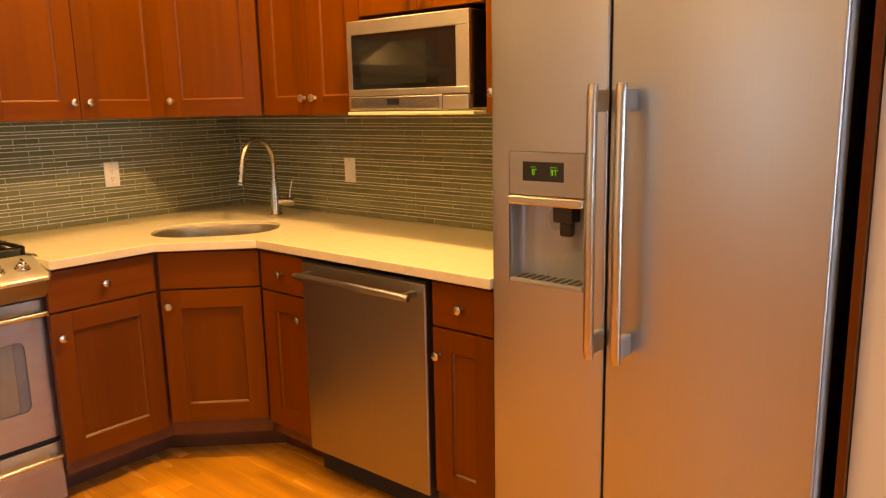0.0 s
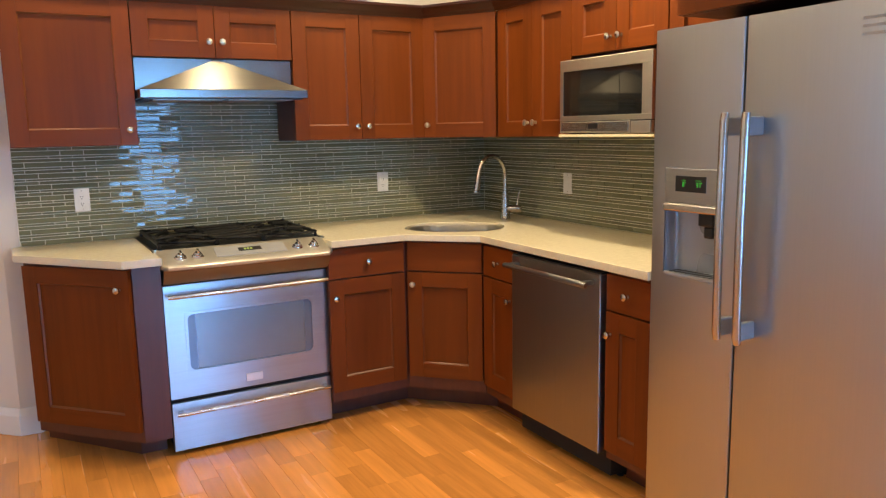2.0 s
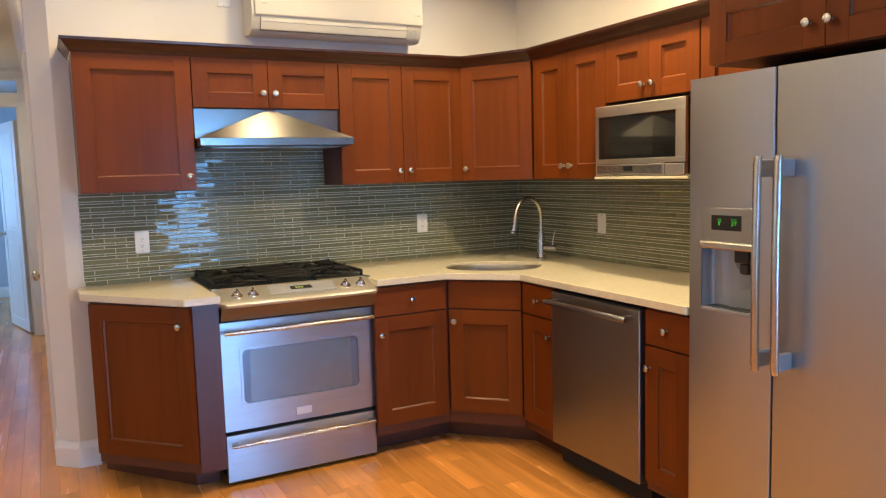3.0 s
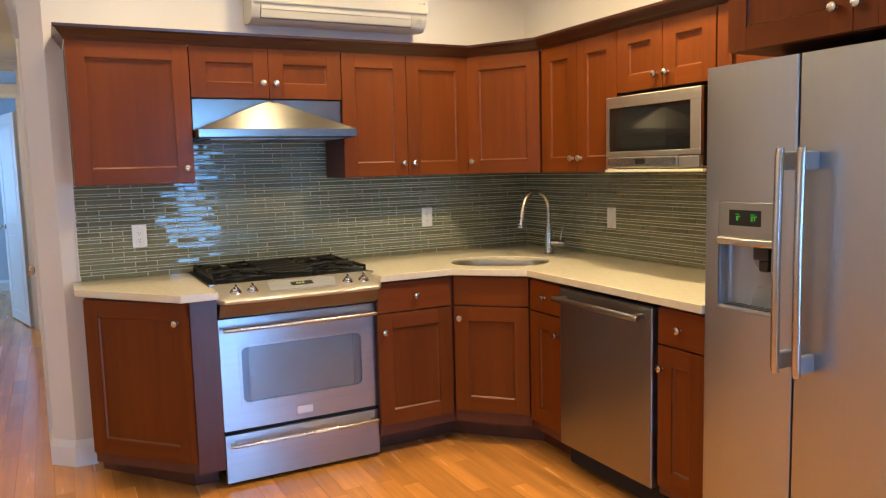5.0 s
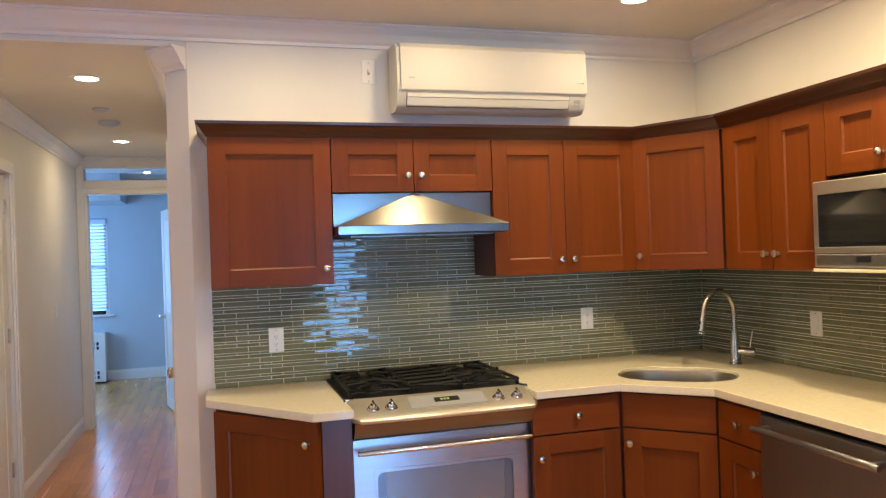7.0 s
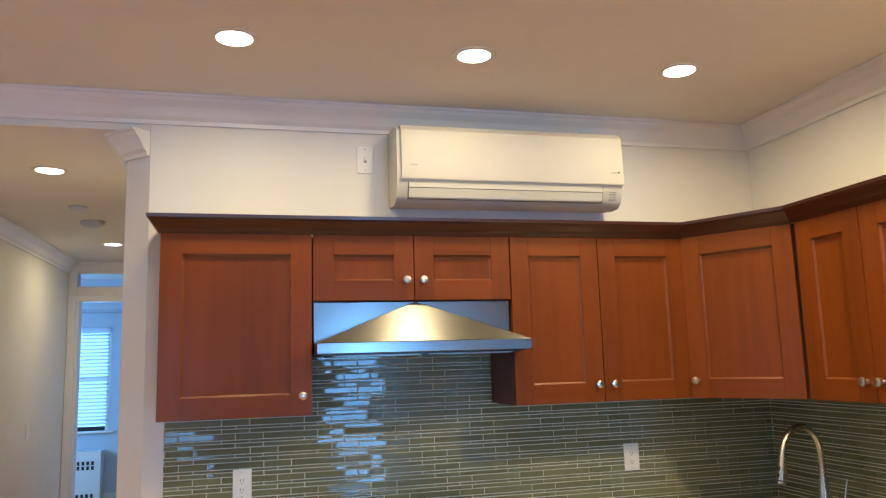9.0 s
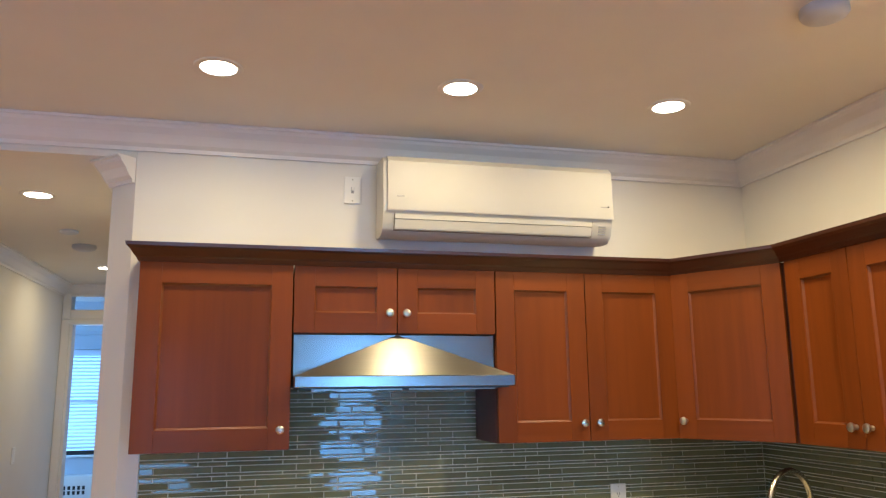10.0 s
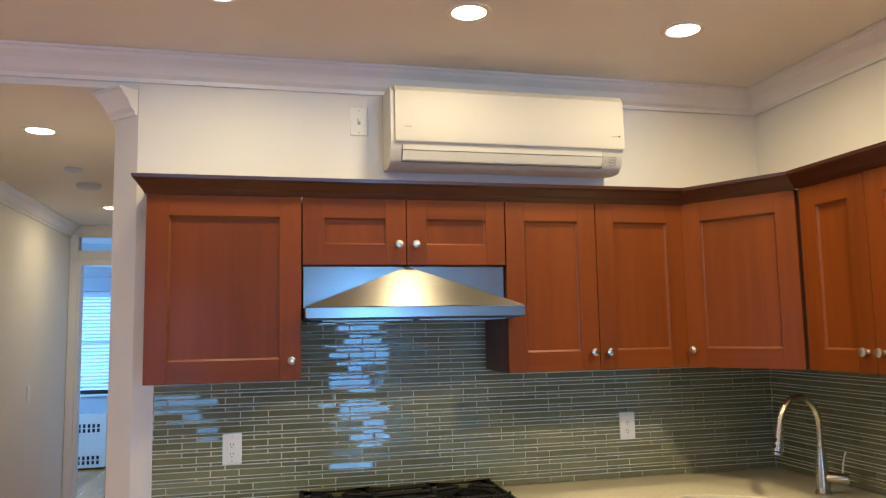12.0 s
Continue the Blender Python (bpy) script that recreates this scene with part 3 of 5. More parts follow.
fc = upper(-0.60, -2.208, "east", 0.868, 1.80, UT, 0.598, [(0, 0.452, (0.40, 1.877)), (0.452, 0.868, (0.473, 1.877))], "deep cherry cabinet above the refrigerator", "fridge_cabinet")
bm = fresh()
prof = [(0, UT - 0.003), (0.003, UT - 0.002), (0.010, UT + 0.012), (0.016, UT + 0.018), (0.030, UT + 0.040), (0.040, UT + 0.048), (0.042, UT + 0.060), (0, UT + 0.060)]
sweep(bm, prof, [(-2.596, -0.001), (-2.596, -0.312), (-0.561, -0.312), (-0.338, -0.692), (-0.338, -2.212), (-0.624, -2.212), (-0.624, -3.103)])
solid("trim_cabinet_crown", bm, WOOD_DARK, "dark cherry crown moulding along the wall cabinets", "moulding")

bm = fresh()
box(bm, -0.622, -0.002, -3.103, -3.084, 0.001, UT, 0.002)
solid("fridge_end_panel", bm, WOOD_V, "tall cherry end panel beside the refrigerator", "cabinet panel", "", UPPER)
# base units: front plane BY on the north side, BX on the east
BY, BX, TOE, BT = -0.692, -0.606, 0.115, 0.893
BASEG = "base cabinets"


def toe(outline):
    bm = fresh()
    prism(bm, outline, 0.001, TOE)
    return bm


m = placed(-1.315, BY, "north")
cab = thing("base_cabinet", (-1.11, BY, 0), "cherry base cabinet with one drawer and one door", "cabinet", BASEG)
bm = fresh()
box(bm, -1.315, -0.892, BY, -0.01, TOE, BT - 0.001, 0.001)
part("body", bm, WOOD_BODY, cab)
part("toe_kick", toe([(-1.315, BY + 0.13), (-0.84, BY + 0.13), (-0.84, -0.02), (-1.315, -0.02)]), WOOD_BODY, cab)
drawer_front(cab, m, -0.006, 0.402, 0.735, 0.885)
shaker_door(cab, m, -0.006, 0.402, 0.165, 0.731, (0.022, 0.642))
# diagonal sink base
SA, SB = Vector((-0.895, BY)), Vector((BX, -0.99))
sang = math.degrees(math.atan2(SB.y - SA.y, SB.x - SA.x))
slen = (SB - SA).length
cab = thing("sink_base_cabinet", (-0.6, -0.6, 0), "cherry diagonal corner sink cabinet", "cabinet", BASEG)
bm = fresh()
prism(bm, [(-0.891, -0.01), (SA.x + 0.004, SA.y), (SB.x, SB.y + 0.004), (-0.01, -0.986), (-0.01, -0.01)], TOE, 0.70)
part("body", bm, WOOD_BODY, cab)
part("toe_kick", toe([(-0.839, -0.03), (-0.839, BY + 0.132), (BX + 0.112, -0.925), (-0.03, -0.925), (-0.03, -0.03)]), WOOD_BODY, cab)
m = placed(SA.x, SA.y, sang)
bm = fresh()
box(bm, 0.002, slen - 0.002, 0.0, 0.02, 0.70, BT - 0.001, 0, m)
part("face_frame", bm, WOOD_BODY, cab)
drawer_front(cab, m, 0.012, slen - 0.012, 0.737, 0.885, False)
shaker_door(cab, m, 0.012, slen - 0.012, 0.180, 0.733, (0.045, 0.67))
m = placed(BX, -0.995, "east")
cab = thing("base_cabinet", (BX, -1.12, 0), "narrow cherry base cabinet with a drawer beside the dishwasher", "cabinet", BASEG)
bm = fresh()
box(bm, BX, -0.01, -1.262, -0.991, TOE, BT - 0.001, 0.001)
part("body", bm, WOOD_BODY, cab)
part("toe_kick", toe([(BX + 0.11, -1.262), (-0.02, -1.262), (-0.02, -0.927), (BX + 0.11, -0.927)]), WOOD_BODY, cab)
drawer_front(cab, m, 0.006, 0.266, 0.728, 0.880)
shaker_door(cab, m, 0.006, 0.266, 0.165, 0.724, (0.236, 0.64))
m = placed(BX, -1.888, "east")
cab = thing("base_cabinet", (BX, -2.0, 0), "narrow cherry base cabinet with a drawer beside the refrigerator", "cabinet", BASEG)
bm = fresh()
box(bm, BX, -0.01, -2.145, -1.884, TOE, BT - 0.001, 0.001)
part("body", bm, WOOD_BODY, cab)
part("toe_kick", toe([(BX + 0.11, -2.145), (-0.02, -2.145), (-0.02, -1.884), (BX + 0.11, -1.884)]), WOOD_BODY, cab)
drawer_front(cab, m, 0.002, 0.246, 0.734, 0.880)
shaker_door(cab, m, 0.002, 0.246, 0.155, 0.730, (0.030, 0.64))
# angled end unit beside the range
LA, LB = Vector((-2.592, -0.305)), Vector((-2.200, -0.725))
lang = math.degrees(math.atan2(LB.y - LA.y, LB.x - LA.x))
llen = (LB - LA).length
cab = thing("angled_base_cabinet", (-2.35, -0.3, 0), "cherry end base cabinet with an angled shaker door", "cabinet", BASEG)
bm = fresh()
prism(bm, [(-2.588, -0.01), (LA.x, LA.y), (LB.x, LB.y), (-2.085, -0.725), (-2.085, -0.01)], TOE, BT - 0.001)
# Darker, bluer cherry: the panel's shade and window blue are put into its colour.
part("body", bm, surface("cherry_end_panel_shaded", (0.075, 0.020, 0.014), 0.34, coat=0.15, coat_rough=0.15, grain=(8, 8, 0.6), scale=5, vary=0.12), cab)
part("toe_kick", toe([(-2.56, -0.02), (-2.558, -0.10), (-2.20, -0.555), (-2.088, -0.555), (-2.088, -0.02)]), WOOD_BODY, cab)
shaker_door(cab, placed(LA.x, LA.y, lang), 0.006, llen - 0.004, 0.165, 0.885, (llen - 0.05, 0.80))

# ---- worktop with the sink cut out ----
CT0, CT = 0.895, 0.928
SC = Vector((-0.570, -0.635))
sdir, snor = Vector((0.775, -0.632)), Vector((0.632, 0.775))


def sink_outline(k, n=40, grow=0.0):
    """A D-like rounded outline about SC."""
    out = []
    for i in range(n):
        a = 2 * math.pi * i / n
        c, s = math.cos(a), math.sin(a)
        e = 2.6
        u = (0.262 * k + grow) * math.copysign(abs(c) ** (2 / e), c)
        v = (0.200 * k + grow) * math.copysign(abs(s) ** (2 / e), s)
        out.append(SC + sdir * u + snor * v)
    return out


def plate_with_hole(bm, outline, hole, z0, z1):
    top_o, top_h = [bm.verts.new((p[0], p[1], z1)) for p in outline], [bm.verts.new((p.x, p.y, z1)) for p in hole]
    edges = [bm.edges.new((r[i], r[(i + 1) % len(r)])) for r in (top_o, top_h) for i in range(len(r))]
    faces = bmesh.ops.triangle_fill(bm, use_beauty=True, edges=edges)["geom"]
    faces = [f for f in faces if isinstance(f, bmesh.types.BMFace)]
    ext = bmesh.ops.extrude_face_region(bm, geom=faces)["geom"]
    bmesh.ops.translate(bm, verts=[g for g in ext if isinstance(g, bmesh.types.BMVert)], vec=(0, 0, z0 - z1))


bm = fresh()
plate_with_hole(bm, [(-1.312, -0.012), (-1.312, -0.742), (-0.925, -0.742), (-0.648, -1.012), (-0.662, -2.148), (EAST - 0.012, -2.148), (EAST - 0.012, -0.012)], sink_outline(1.0), CT0, CT)
worktop = solid("worktop", bm, QUARTZ, "cream quartz corner worktop with a sink cut-out", "worktop", "")
bev = worktop.modifiers.new("edge", "BEVEL")
bev.width, bev.segments, bev.limit_method, bev.angle_limit = 0.003, 2, "ANGLE", radians(50)
bm = fresh()
prism(bm, [(-2.632, -0.012), (-2.632, -0.275), (-2.240, -0.768), (-2.082, -0.768), (-2.082, -0.012)], CT0, CT)
bmesh.ops.bevel(bm, geom=bm.edges[:], offset=0.003, segments=2, affect="EDGES")
solid("worktop_end", bm, QUARTZ, "cream quartz end worktop with an angled front", "worktop", "")

# sink bowl
sink = thing("sink", (SC.x, SC.y, 0.72), "undermounted rounded stainless steel sink", "sink")
bm = fresh()
rings = []
for k, z, g in ((0.990, 0.915, 0.0), (0.984, 0.913, 0.0), (0.975, 0.86, 0.0), (0.95, 0.745, 0.0), (0.86, 0.725, 0.0), (0.12, 0.718, 0.0)):
    rings.append([bm.verts.new((p.x, p.y, z)) for p in sink_outline(k, 40, g)])
for a, b in zip(rings, rings[1:]):
    for i in range(40):
        bm.faces.new((a[i], a[(i + 1) % 40], b[(i + 1) % 40], b[i]))
bm.faces.new(rings[-1])
bmesh.ops.solidify(bm, geom=bm.faces[:], thickness=0.002)
part("bowl", bm, SINK, sink, "", True)
bm = fresh()
lathe(bm, [(0.042, 0), (0.042, 0.004), (0.032, 0.006), (0.03, 0.003), (0.01, 0.003)], pose(SC.x, SC.y, 0.7205))
part("drain", bm, CHROME, sink, "steel drain strainer", True)

# faucet
FB = Vector((-0.172, -0.530))
toward = (SC + snor * -0.01 - FB).normalized()
faucet = thing("faucet", (FB.x, FB.y, CT), "brushed nickel gooseneck pull-down kitchen faucet", "faucet")
bm = fresh()
lathe(bm, [(0.030, 0.0005), (0.030, 0.006), (0.0265, 0.01), (0.025, 0.03), (0.024, 0.09), (0.020, 0.125), (0.0145, 0.17)], pose(FB.x, FB.y, CT))
part("base", bm, NICKEL, faucet, "", True)
pts, rr = [], []
for i in range(5):
    pts.append((FB.x, FB.y, CT + 0.12 + i * 0.03))
    rr.append(0.0125)
R = 0.112
for i in range(1, 17):
    a = math.pi - math.pi * 0.96 * i / 16
    off = R + R * math.cos(a)
    pts.append((FB.x + toward.x * off, FB.y + toward.y * off, CT + 0.25 + R * math.sin(a)))
    rr.append(0.0125)
bm = fresh()
tube(bm, pts, rr, 14)
part("neck", bm, NICKEL, faucet, "", True)
e0, e1 = Vector(pts[-2]), Vector(pts[-1])
dn = (e1 - e0).normalized()
bm = fresh()
tube(bm, [e1 - dn * 0.004, e1 + dn * 0.02, e1 + dn * 0.08, e1 + dn * 0.10], [0.015, 0.0165, 0.0205, 0.018], 14)
part("spray_head", bm, NICKEL, faucet, "pull-down spray head", True)
bm = fresh()
for k in (0.045, 0.068):
    c = e1 + dn * k + Vector((toward.x, toward.y, 0)) * 0.017
    bm = fresh()
    box(bm, c.x - 0.006, c.x + 0.006, c.y - 0.006, c.y + 0.006, c.z - 0.008, c.z + 0.008, 0.003)
    part("button", bm, BLACK, faucet, "black spray button")
bm = fresh()
tube(bm, [e1 + dn * 0.088, e1 + dn * 0.092], [0.0205, 0.0200], 14)
part("nozzle_ring", bm, BLACK, faucet, "dark ring round the nozzle", True)
bm = fresh()
hd = Vector((0.70, -0.71, 0))
hb = Vector((FB.x, FB.y, CT + 0.062))
tube(bm, [hb, hb + hd * 0.03, hb + hd * 0.085, hb + hd * 0.09], [0.019, 0.021, 0.021, 0.018], 14)
part("valve", bm, NICKEL, faucet, "", True)
bm = fresh()
hp = hb + hd * 0.066
tube(bm, [hp, hp + Vector((0.004, -0.004, 0.05)), hp + Vector((0.012, -0.012, 0.10))], [0.006, 0.0055, 0.0045], 10)
part("lever", bm, NICKEL, faucet, "slim upright lever", True)

# ---- range ----
RX0, RX1, RY = -2.073, -1.317, -0.67
RC = (RX0 + RX1) / 2
rng = thing("gas_range", (RC, -0.33, 0), "stainless steel slide-in gas range with black grates", "range")
bm = fresh()
box(bm, RX0 + 0.004, RX1 - 0.004, RY + 0.05, -0.03, 0.03, 0.895, 0.004)
part("body", bm, DARKGAP, rng, "dark painted sides")
for x in (RX0 + 0.05, RX1 - 0.05):
    for y in (RY + 0.09, -0.09):
        bm = fresh()
        lathe(bm, [(0.018, 0), (0.018, 0.01), (0.012, 0.012), (0.012, 0.032)], pose(x, y, 0.001))
        part("foot", bm, BLACK, rng)
bm = fresh()
along_x(bm, [(-0.025, 0.90), (-0.025, 0.935), (-0.60, 0.935), (-0.602, 0.90)], RX0 - 0.016, RX1 + 0.016)
bmesh.ops.bevel(bm, geom=bm.edges[:], offset=0.004, segments=2, affect="EDGES")
part("cooktop", bm, ENAMEL, rng, "black enamel cooktop")
# front control panel: rounded apron bulging at the middle
bm = fresh()
prof = [(-0.603, 0.880), (-0.603, 0.938), (-0.625, 0.937), (-0.735, 0.899), (-0.764, 0.889), (-0.774, 0.881), (-0.772, 0.871), (-0.758, 0.866), (-0.69, 0.863)]
n, cols = len(prof), 25
grid = []
for i in range(cols):
    s = -1 + 2 * i / (cols - 1)
    x = RC + s * ((RX1 - RX0) / 2 + 0.018)
    corner = max(0.0, (abs(s) - 0.90) / 0.10)
    back = 0.055 * (1 - math.sqrt(max(0, 1 - corner ** 2)))
    grid.append([bm.verts.new((x, y + (back - 0.012 * (1 - s * s)) * (1 if y < -0.61 else 0), z)) for y, z in prof])
for a, b in zip(grid, grid[1:]):
    for k in range(n):
        bm.faces.new((a[k], a[(k + 1) % n], b[(k + 1) % n], b[k]))
bm.faces.new(grid[0][::-1]), bm.faces.new(grid[-1])
panel = part("control_panel", bm, PANEL_STEEL, rng, "satin steel control panel with rounded corners", True)
slope = math.degrees(math.atan2(0.038, 0.11))
tilt = pose(0, 0, 0, slope, 0, 0)
bm = fresh()
mm = Matrix.Translation((RC + 0.012, -0.690, 0.9185)) @ tilt
box(bm, -0.16, 0.16, -0.045, 0.045, -0.001, 0.0025, 0.001, mm)
part("touch_panel", bm, GREY, panel, "grey touch panel")
bm = fresh()
box(bm, -0.055, 0.05, -0.012, 0.022, 0.002, 0.0035, 0, mm)
part("display", bm, BLACK, panel, "dark display window")
bm = fresh()
for k in range(3):
    box(bm, -0.03 + k * 0.014, -0.02 + k * 0.014, -0.002, 0.012, 0.0035, 0.0042, 0, mm)
part("display_digits", bm, AMBER, panel, "dim clock digits")
bm = fresh()
for r in range(2):
    for k in range(9):
        if abs(k - 4) > 1:
            box(bm, -0.135 + k * 0.032, -0.117 + k * 0.032, -0.032 + r * 0.03, -0.028 + r * 0.03, 0.0025, 0.003, 0, mm)
part("touch_marks", bm, PRINT, panel, "small printed key legends")
for dx in (-0.300, -0.226, 0.228, 0.308):
    bm = fresh()
    km = Matrix.Translation((RC + dx, -0.706, 0.9105)) @ tilt
    lathe(bm, [(0.026, 0), (0.026, 0.004), (0.022, 0.007), (0.021, 0.010)], km, 20)
    bz = part("knob_skirt", bm, CHROME, panel, "chrome knob skirt", True)
    bm = fresh()
    lathe(bm, [(0.016, 0.010), (0.015, 0.018), (0.012, 0.022)], km, 20)
    box(bm, -0.0045, 0.0045, -0.016, 0.016, 0.018, 0.034, 0.003, km)
    part("burner_knob", bm, CHROME, panel, "chrome burner knob", True)
bm = fresh()
along_x(bm, [(-0.62, 0.866), (-0.738, 0.864), (-0.728, 0.845), (-0.702, 0.798), (-0.62, 0.798)], RX0, RX1)
# Darker, slightly warmer steel than the oven door.
part("apron", bm, surface("dark_apron_steel", (0.17, 0.15, 0.145), 0.38, 1.0, grain=(0.6, 0.6, 60), scale=14, vary=0.03), rng, "brushed steel apron under the controls")
# Near-black plate: the shade behind the oven door is put into its colour.
bm = fresh()
box(bm, RX0 + 0.004, RX1 - 0.004, RY + 0.012, RY + 0.06, 0.06, 0.803, 0)
part("front_gap", bm, DARKGAP, rng, "near-black plate painted as the shade behind the oven door")


def rounded_frame(bm, x0, x1, z0, z1, hx0, hx1, hz0, hz1, r, y0, y1):
    """A plate in the x-z plane with a round-cornered hole."""
    hole = []
    for cx, cz, a0 in ((hx1 - r, hz1 - r, 0), (hx0 + r, hz1 - r, 90), (hx0 + r, hz0 + r, 180), (hx1 - r, hz0 + r, 270)):
        for k in range(7):
            a = radians(a0 + 15 * k)
            hole.append((cx + r * math.cos(a), cz + r * math.sin(a)))
    outer = [(x1, z1), (x0, z1), (x0, z0), (x1, z0)]
    vo, vh = [bm.verts.new((x, y0, z)) for x, z in outer], [bm.verts.new((x, y0, z)) for x, z in hole]
    edges = [bm.edges.new((q[i], q[(i + 1) % len(q)])) for q in (vo, vh) for i in range(len(q))]
    faces = [f for f in bmesh.ops.triangle_fill(bm, use_beauty=True, edges=edges)["geom"] if isinstance(f, bmesh.types.BMFace)]
    ext = bmesh.ops.extrude_face_region(bm, geom=faces)["geom"]
    bmesh.ops.translate(bm, verts=[g for g in ext if isinstance(g, bmesh.types.BMVert)], vec=(0, y1 - y0, 0))
    return hole


WX0, WX1, WZ0, WZ1 = -1.985, -1.395, 0.385, 0.655
bm = fresh()
rounded_frame(bm, RX0, RX1, 0.268, 0.785, WX0, WX1, WZ0, WZ1, 0.028, RY, RY + 0.04)
door = part("oven_door", bm, STEEL_H, rng, "brushed steel oven door")
bm = fresh()
rounded_frame(bm, WX0 - 0.006, WX1 + 0.006, WZ0 - 0.006, WZ1 + 0.006, WX0 + 0.006, WX1 - 0.006, WZ0 + 0.006, WZ1 - 0.006, 0.026, RY - 0.003, RY + 0.01)
part("window_trim", bm, STEEL_H, door, "thin bright window trim")
bm = fresh()
box(bm, WX0 - 0.01, WX1 + 0.01, RY + 0.006, RY + 0.03, WZ0 - 0.01, WZ1 + 0.01)
glass = part("window_glass", bm, OVEN_GLASS, door, "dark tinted oven window")
for x0, x1 in ((WX0, WX0 + 0.042), (WX1 - 0.042, WX1)):
    bm = fresh()
    box(bm, x0, x1, RY + 0.0035, RY + 0.0058, WZ0, WZ1)
    part("glass_border", bm, surface("printed_glass_border", (0.14, 0.17, 0.215), 0.34, 0.7, coat=0.25, coat_rough=0.05, vary=0.03, brushed=0.8), glass, "darker printed glass border")


def bar_handle(owner, x0, x1, y, z, r, stand, label):
    bm = fresh()
    tube(bm, [(x0, y - stand, z), (x0 + 0.02, y - stand - 0.002, z), (x1 - 0.02, y - stand - 0.002, z), (x1, y - stand, z)], [r * 0.9, r, r, r * 0.9], 14, flat=0.8)
    h = part("handle", bm, NICKEL, owner, label, True)
    for x in (x0 + 0.018, x1 - 0.018):
        bm = fresh()
        box(bm, x - 0.012, x + 0.012, y - stand, y - 0.001, z - 0.009, z + 0.009, 0.004)
        part("handle_mount", bm, NICKEL, owner)


bar_handle(door, RX0 + 0.012, RX1 - 0.012, RY, 0.742, 0.014, 0.042, "bright steel bar handle")
bm = fresh()
box(bm, -1.733, -1.655, RY - 0.0045, RY + 0.002, 0.294, 0.332, 0.0015)
part("badge", bm, MW_STEEL, door, "small raised maker plate")
bm = fresh()
box(bm, RX0, RX1, RY, RY + 0.035, 0.022, 0.248, 0.003)
drawer = part("storage_drawer", bm, STEEL_H, rng, "brushed steel lower drawer")
bar_handle(drawer, RX0 + 0.018, RX1 - 0.018, RY, 0.205, 0.011, 0.038, "bright steel bar handle")
# burners and grates
for dx, dy, r in ((-0.24, -0.17, 0.042), (-0.24, -0.43, 0.05), (0.24, -0.17, 0.045), (0.24, -0.43, 0.05), (0.0, -0.30, 0.04)):
    bm = fresh()
    lathe(bm, [(r + 0.015, 0), (r + 0.012, 0.006), (r, 0.008), (r, 0.016), (r - 0.006, 0.020), (0.01, 0.021)], pose(RC + dx, dy, 0.9355), 20)
    part("burner", bm, IRON, rng, "black burner cap", True)
for gx in (-0.24, 0.24):
    grate_bm = fresh()
    x0, x1, y0, y1, z = RC + gx - 0.125, RC + gx + 0.125, -0.575, -0.045, 0.960
    tube(grate_bm, [(x0, y0, z), (x1, y0, z), (x1, y1, z), (x0, y1, z)], 0.009, 8, True)
    tube(grate_bm, [(x0, (y0 + y1) / 2, z), (x1, (y0 + y1) / 2, z)], 0.006, 8)
    for cy in (-0.17, -0.43):
        for a in range(4):
            d = Vector((math.cos(math.pi / 4 + a * math.pi / 2), math.sin(math.pi / 4 + a * math.pi / 2), 0))
            c = Vector((RC + gx, cy, z + 0.006))
            tube(grate_bm, [c + d * 0.03, c + d * 0.10, c + d * 0.125 - Vector((0, 0, 0.008))], [0.007, 0.008, 0.008], 8)
        for sx in (x0, x1):
            tube(grate_bm, [(sx, cy, z + 0.004), (RC + gx + (0.035 if sx > RC + gx else -0.035), cy, z + 0.012)], 0.0075, 8)
            tube(grate_bm, [(sx, cy + 0.10, z), (sx, cy + 0.10, z + 0.016)], [0.007, 0.005], 8)
    for fx in (x0, x1):
        for fy in (y0, y1):
            tube(grate_bm, [(fx, fy, z), (fx, fy, 0.9355)], 0.008, 8)
    part("grate", grate_bm, IRON, rng, "cast-iron pan grate", True)
bm = fresh()
for k in range(6):
    tube(bm, [(RC - 0.105, -0.08 - k * 0.095, 0.960), (RC + 0.105, -0.08 - k * 0.095, 0.966)], 0.008, 8)
tube(bm, [(RC - 0.105, -0.565, 0.960), (RC + 0.105, -0.565, 0.960), (RC + 0.105, -0.05, 0.960), (RC - 0.105, -0.05, 0.960)], 0.007, 8, True)
for fx in (-0.105, 0.105):
    for fy in (-0.565, -0.05):
        tube(bm, [(RC + fx, fy, 0.960), (RC + fx, fy, 0.9355)], 0.008, 8)
part("grate", bm, IRON, rng, "cast-iron centre grate", True)

# ---- hood ----
hood = thing("range_hood", (-1.69, -0.2, 1.61), "stainless steel under-cabinet pyramid range hood", "range hood")
HX0, HX1, HB, HF = -2.066, -1.318, -0.288, -0.424
bm = fresh()
box(bm, HX0, HX1, HB, -0.012, 1.648, 1.797, 0.001)
part("back_box", bm, HOOD_STEEL, hood, "bright steel box behind the canopy")
bm = fresh()
apex = bm.verts.new((-1.69, HB - 0.003, 1.797))
ring = [bm.verts.new(p) for p in ((HX0 + 0.004, HB - 0.003, 1.648), (-2.062, HF + 0.004, 1.648), (-1.284, HF + 0.004, 1.648), (-1.30, HB - 0.003, 1.648))]
bm.faces.new((ring[0], ring[1], apex)), bm.faces.new((ring[1], ring[2], apex)), bm.faces.new((ring[2], ring[3], apex)), bm.faces.new((ring[3], ring[0], apex)), bm.faces.new(ring[::-1])
CANOPY = surface("warm_brushed_steel", (0.215, 0.207, 0.193), 0.34, 1.0, grain=(0.5, 0.5, 40), scale=8, large=0.4, vary=0.03, rough_vary=0.02)
cn = CANOPY.node_tree
